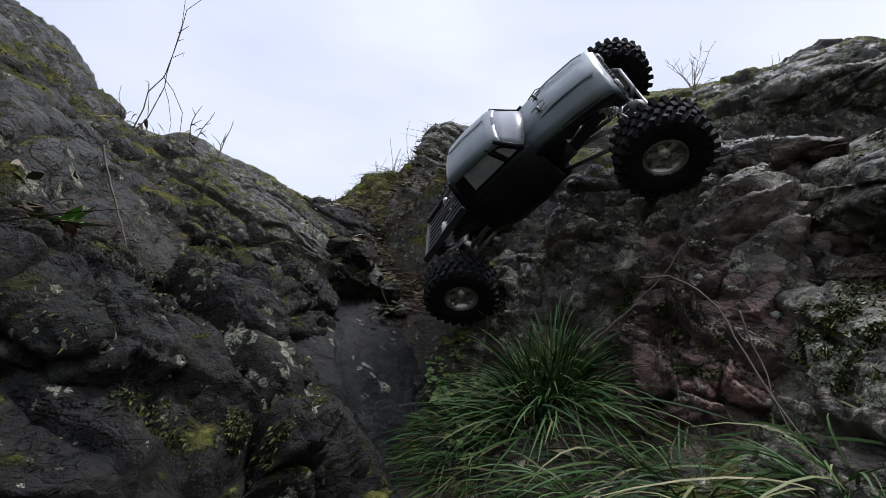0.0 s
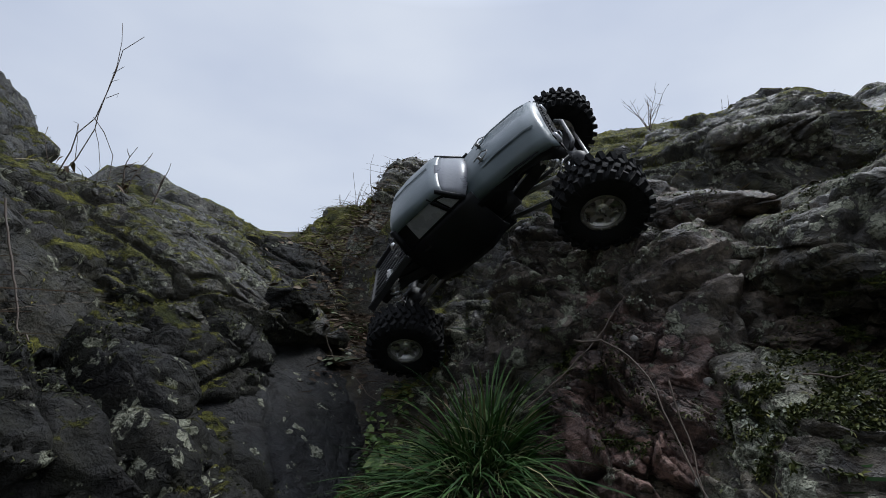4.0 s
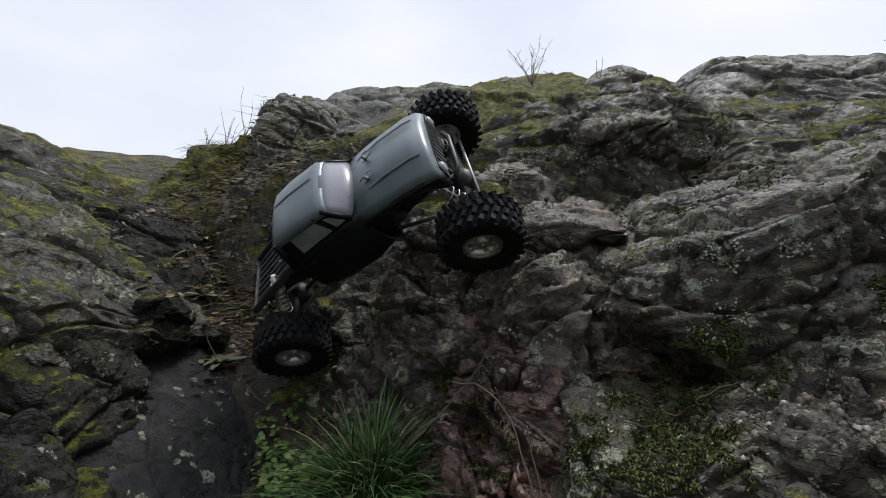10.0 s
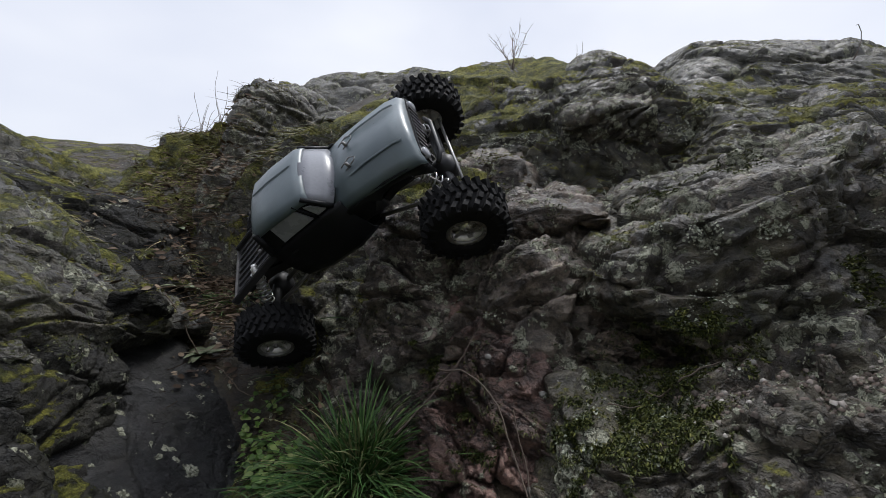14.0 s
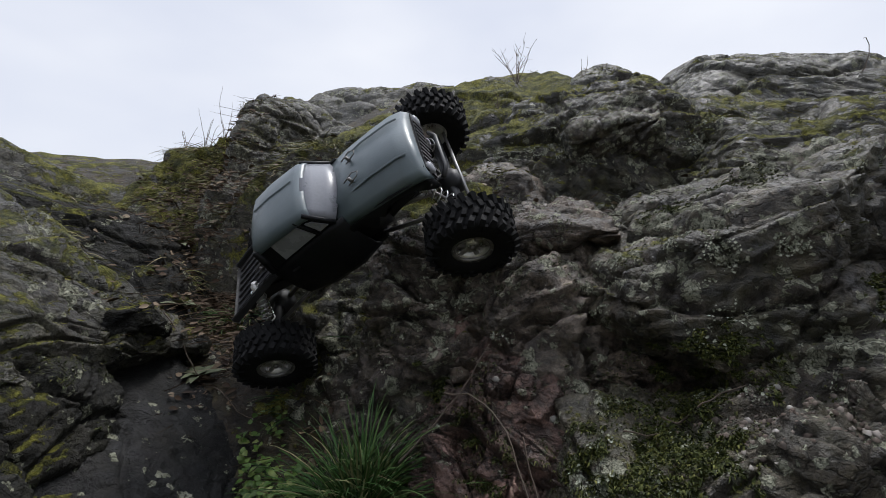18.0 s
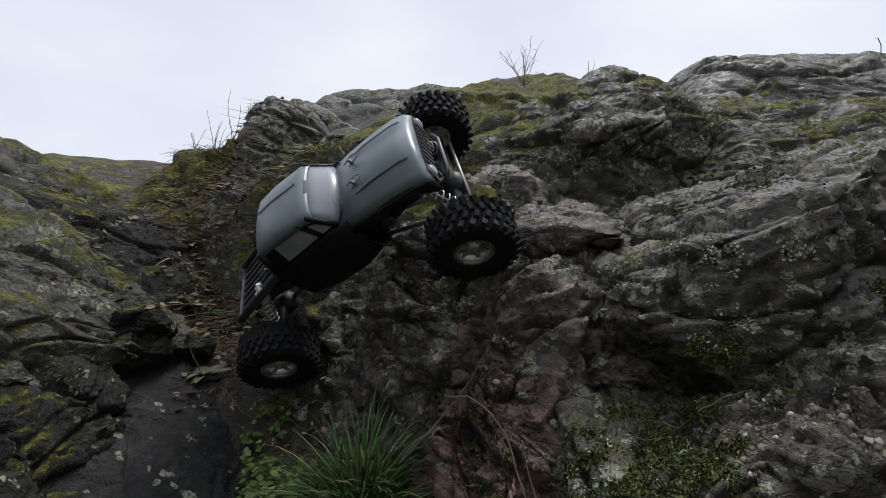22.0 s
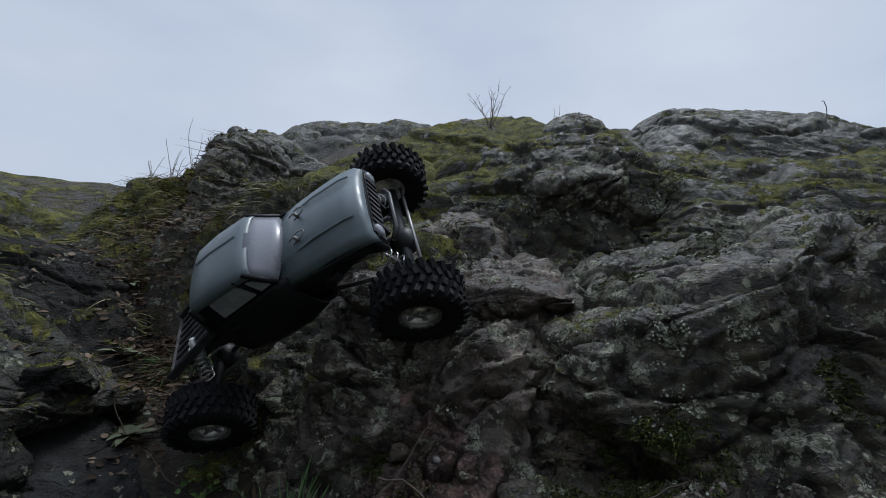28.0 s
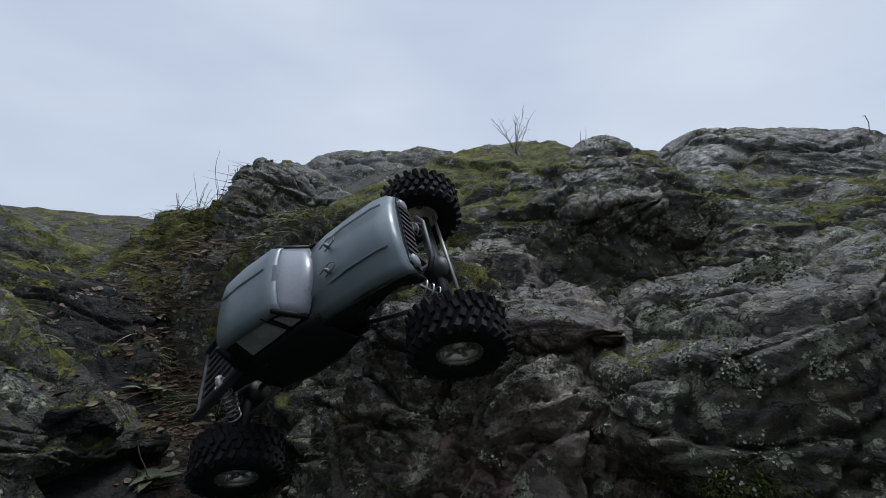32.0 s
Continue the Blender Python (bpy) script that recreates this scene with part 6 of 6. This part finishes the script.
dry_weed("dry_stalk", 0.50, 1.72, drop(0.50, 1.72)[0] - 0.004, 0.10, 2, "thin dry stalks on the skyline", 0, 1)
dry_weed("dry_stalk", 0.16, 1.45, drop(0.16, 1.45)[0] - 0.004, 0.07, 3, "short dry stalks on the slope", 0, 1)
for k, (x, y, ht, n) in enumerate(((-0.88, 1.76, 0.17, 6), (-0.76, 1.66, 0.16, 6), (-0.98, 1.8, 0.11, 4), (-0.82, 1.78, 0.20, 4), (-1.25, 1.95, 0.12, 3), (-1.12, 1.9, 0.10, 3), (-0.70, 1.60, 0.12, 5))):
    dry_weed("grass_stalk", x, y, drop(x, y)[0] - 0.004, ht, n, "thin dry grass stalks at the path's head", 0, 0)
hook = tagged(new("hooked_stalk"), "bent dry stalk with a hooked tip on the skyline", "weed")
hook.location = (1.36, 1.58, drop(1.36, 1.58)[0] - 0.004)
stalk(hook, "stem", [(0, 0, 0), (0.015, 0, 0.03), (0.026, 0, 0.065), (0.026, 0, 0.095), (0.016, 0, 0.118), (0.008, 0, 0.116)], 0.0015, 0.0012, M_WEED)
stalk(hook, "twig", [(0.004, 0, 0.01), (0.016, -0.004, 0.022)], 0.0009, 0.0005, M_WEED)


def twig(pts, r, label):
    """A thin curved stem lying over the stones."""
    for _ in range(2):
        cut = [pts[0]]
        for a, b in zip(pts, pts[1:]):
            cut += [a * 0.75 + b * 0.25, a * 0.25 + b * 0.75]
        pts = cut + [pts[-1]]
    pts = [p + Vector((vnoise(np.array([[p.x, p.y, p.z]]) * 60, 3)[0], 0, vnoise(np.array([[p.x, p.y, p.z]]) * 60, 4)[0])) * 0.0022 for p in pts]
    bm = bmesh.new()
    tube(bm, pts, [r * (1 - 0.5 * k / (len(pts) - 1)) for k in range(len(pts))], 6)
    me = bpy.data.meshes.new("twig")
    bm.to_mesh(me)
    bm.free()
    me.materials.append(M_TWIG)
    me.polygons.foreach_set("use_smooth", [True] * len(me.polygons))
    return tagged(new("twig", me), label, "twig", group="fallen twigs")


def over(points, lift=0.004):
    """Points of a stem that rests on what lies below, from plan points."""
    out = []
    for (x0, y0), (x1, y1) in zip(points, points[1:]):
        for k in range(5):
            x, y = x0 + (x1 - x0) * k / 5, y0 + (y1 - y0) * k / 5
            out.append(Vector((x, y, drop(x, y)[0] + lift)))
    x, y = points[-1]
    out.append(Vector((x, y, drop(x, y)[0] + lift)))
    smooth = [out[0]] + [(a + b + c) / 3 + Vector((0, 0, 0.002)) for a, b, c in zip(out, out[1:], out[2:])] + [out[-1]]
    return smooth


twig([Vector(p) for p in ((-0.06, 0.565, 0.262), (-0.02, 0.585, 0.30), (0.02, 0.60, 0.345), (0.045, 0.615, 0.385))], 0.0012, "thin dry stem leaning on the red rock")
twig([Vector(p) for p in ((-0.01, 0.585, 0.335), (0.035, 0.575, 0.335), (0.062, 0.55, 0.30), (0.080, 0.50, 0.235), (0.11, 0.42, 0.165))], 0.0013, "long dry stem bent over the red rock")
twig([Vector(p) for p in ((0.075, 0.545, 0.30), (0.085, 0.52, 0.25), (0.09, 0.47, 0.20))], 0.0010, "short dry stem beside the red rock")
twig(over([(0.225, 0.545), (0.262, 0.53), (0.31, 0.535)]), 0.0013, "pale broken stem on the mossy rock")
twig(over([(0.18, 0.53), (0.21, 0.515)]), 0.0010, "short pale stem on the mossy rock")
twig(over([(-0.40, 0.83), (-0.33, 0.79), (-0.27, 0.80)]), 0.0011, "dry stem across the gully")
twig(over([(-0.50, 0.86), (-0.42, 0.84), (-0.37, 0.86)]), 0.0012, "thin dry stem across the gully floor")
twig(over([(-0.56, 1.28), (-0.62, 1.36), (-0.70, 1.42)]), 0.0016, "dry stem lying on the path")
twig(over([(-0.36, 0.96), (-0.33, 0.90), (-0.34, 0.85)], 0.01), 0.0011, "dry stem against the wedge block")
twig(over([(-0.62, 0.40), (-0.54, 0.385), (-0.48, 0.36)], 0.012), 0.0013, "dry stem in front of the leafy plant")

# loose chips of stone and dry soil on the flat top of the foot rocks, on the path and in the gully
h = Heap()
for cx, cy, sx, sy, n in ((0.36, 0.47, 0.10, 0.035, 420), (0.28, 0.50, 0.04, 0.03, 120), (0.20, 0.88, 0.07, 0.06, 160), (-0.60, 1.22, 0.12, 0.15, 260), (-0.40, 0.92, 0.06, 0.08, 160), (-0.17, 0.72, 0.05, 0.08, 60)):
    for _ in range(n):
        x, y = RNG.gauss(cx, sx * 0.6), RNG.gauss(cy, sy * 0.6)
        z, nv = drop(x, y)
        r, base = RNG.uniform(0.0012, 0.0042) * RNG.choice((0.6, 1, 1, 1.5)), len(h.co)
        for dx, dy, dz in ((1, 0, 0), (-0.5, 0.87, 0), (-0.5, -0.87, 0), (0.5, 0.5, 0.8), (-0.6, 0.1, 0.7), (0.2, -0.6, 0.9)):
            h.co.append(Vector((x, y, z - r * 0.3)) + Vector((dx * RNG.uniform(0.6, 1.2), dy * RNG.uniform(0.6, 1.2), dz * RNG.uniform(0.5, 1.1))) * r)
        h.faces += [(base, base + 3, base + 1), (base + 1, base + 3, base + 4), (base + 1, base + 4, base + 2), (base + 2, base + 4, base + 5), (base + 2, base + 5, base), (base, base + 5, base + 3), (base + 3, base + 5, base + 4)]
h.make("stone_chips", M_CHIP, "loose brown and grey stone chips on flat rock", "gravel")

# pale pebbles and shell-like chips on the rock
for k, (x, y, z, r) in enumerate(((0.056, 0.63, 0.338, 0.0042), (0.122, 0.598, 0.300, 0.0045), (0.09, 0.49, 0.235, 0.0035), (0.33, 0.55, 0.345, 0.004))):
    bm = bmesh.new()
    bmesh.ops.create_icosphere(bm, subdivisions=2, radius=r)
    for v in bm.verts:
        v.co.x *= 0.7 + 0.5 * hash01(k, 1, 2, 3)
        v.co.y *= 0.7
        v.co *= 1 + 0.25 * noise.noise(v.co * 220 + Vector((k, 0, 0)))
    me = bpy.data.meshes.new("pebble")
    bm.to_mesh(me)
    bm.free()
    me.materials.append(M_PEBBLE)
    ob = tagged(new("pebble", me), "small pale pebble caught on the rock", "pebble", group="pale pebbles")
    hit, place, normal, _, _, _ = scene.ray_cast(GRAPH, (x, y - 0.25, z + 0.12), Vector((0, 0.25, -0.12)).normalized())
    ob.location = place - Vector((0, 0.001, 0)) if hit else (x, y, z)
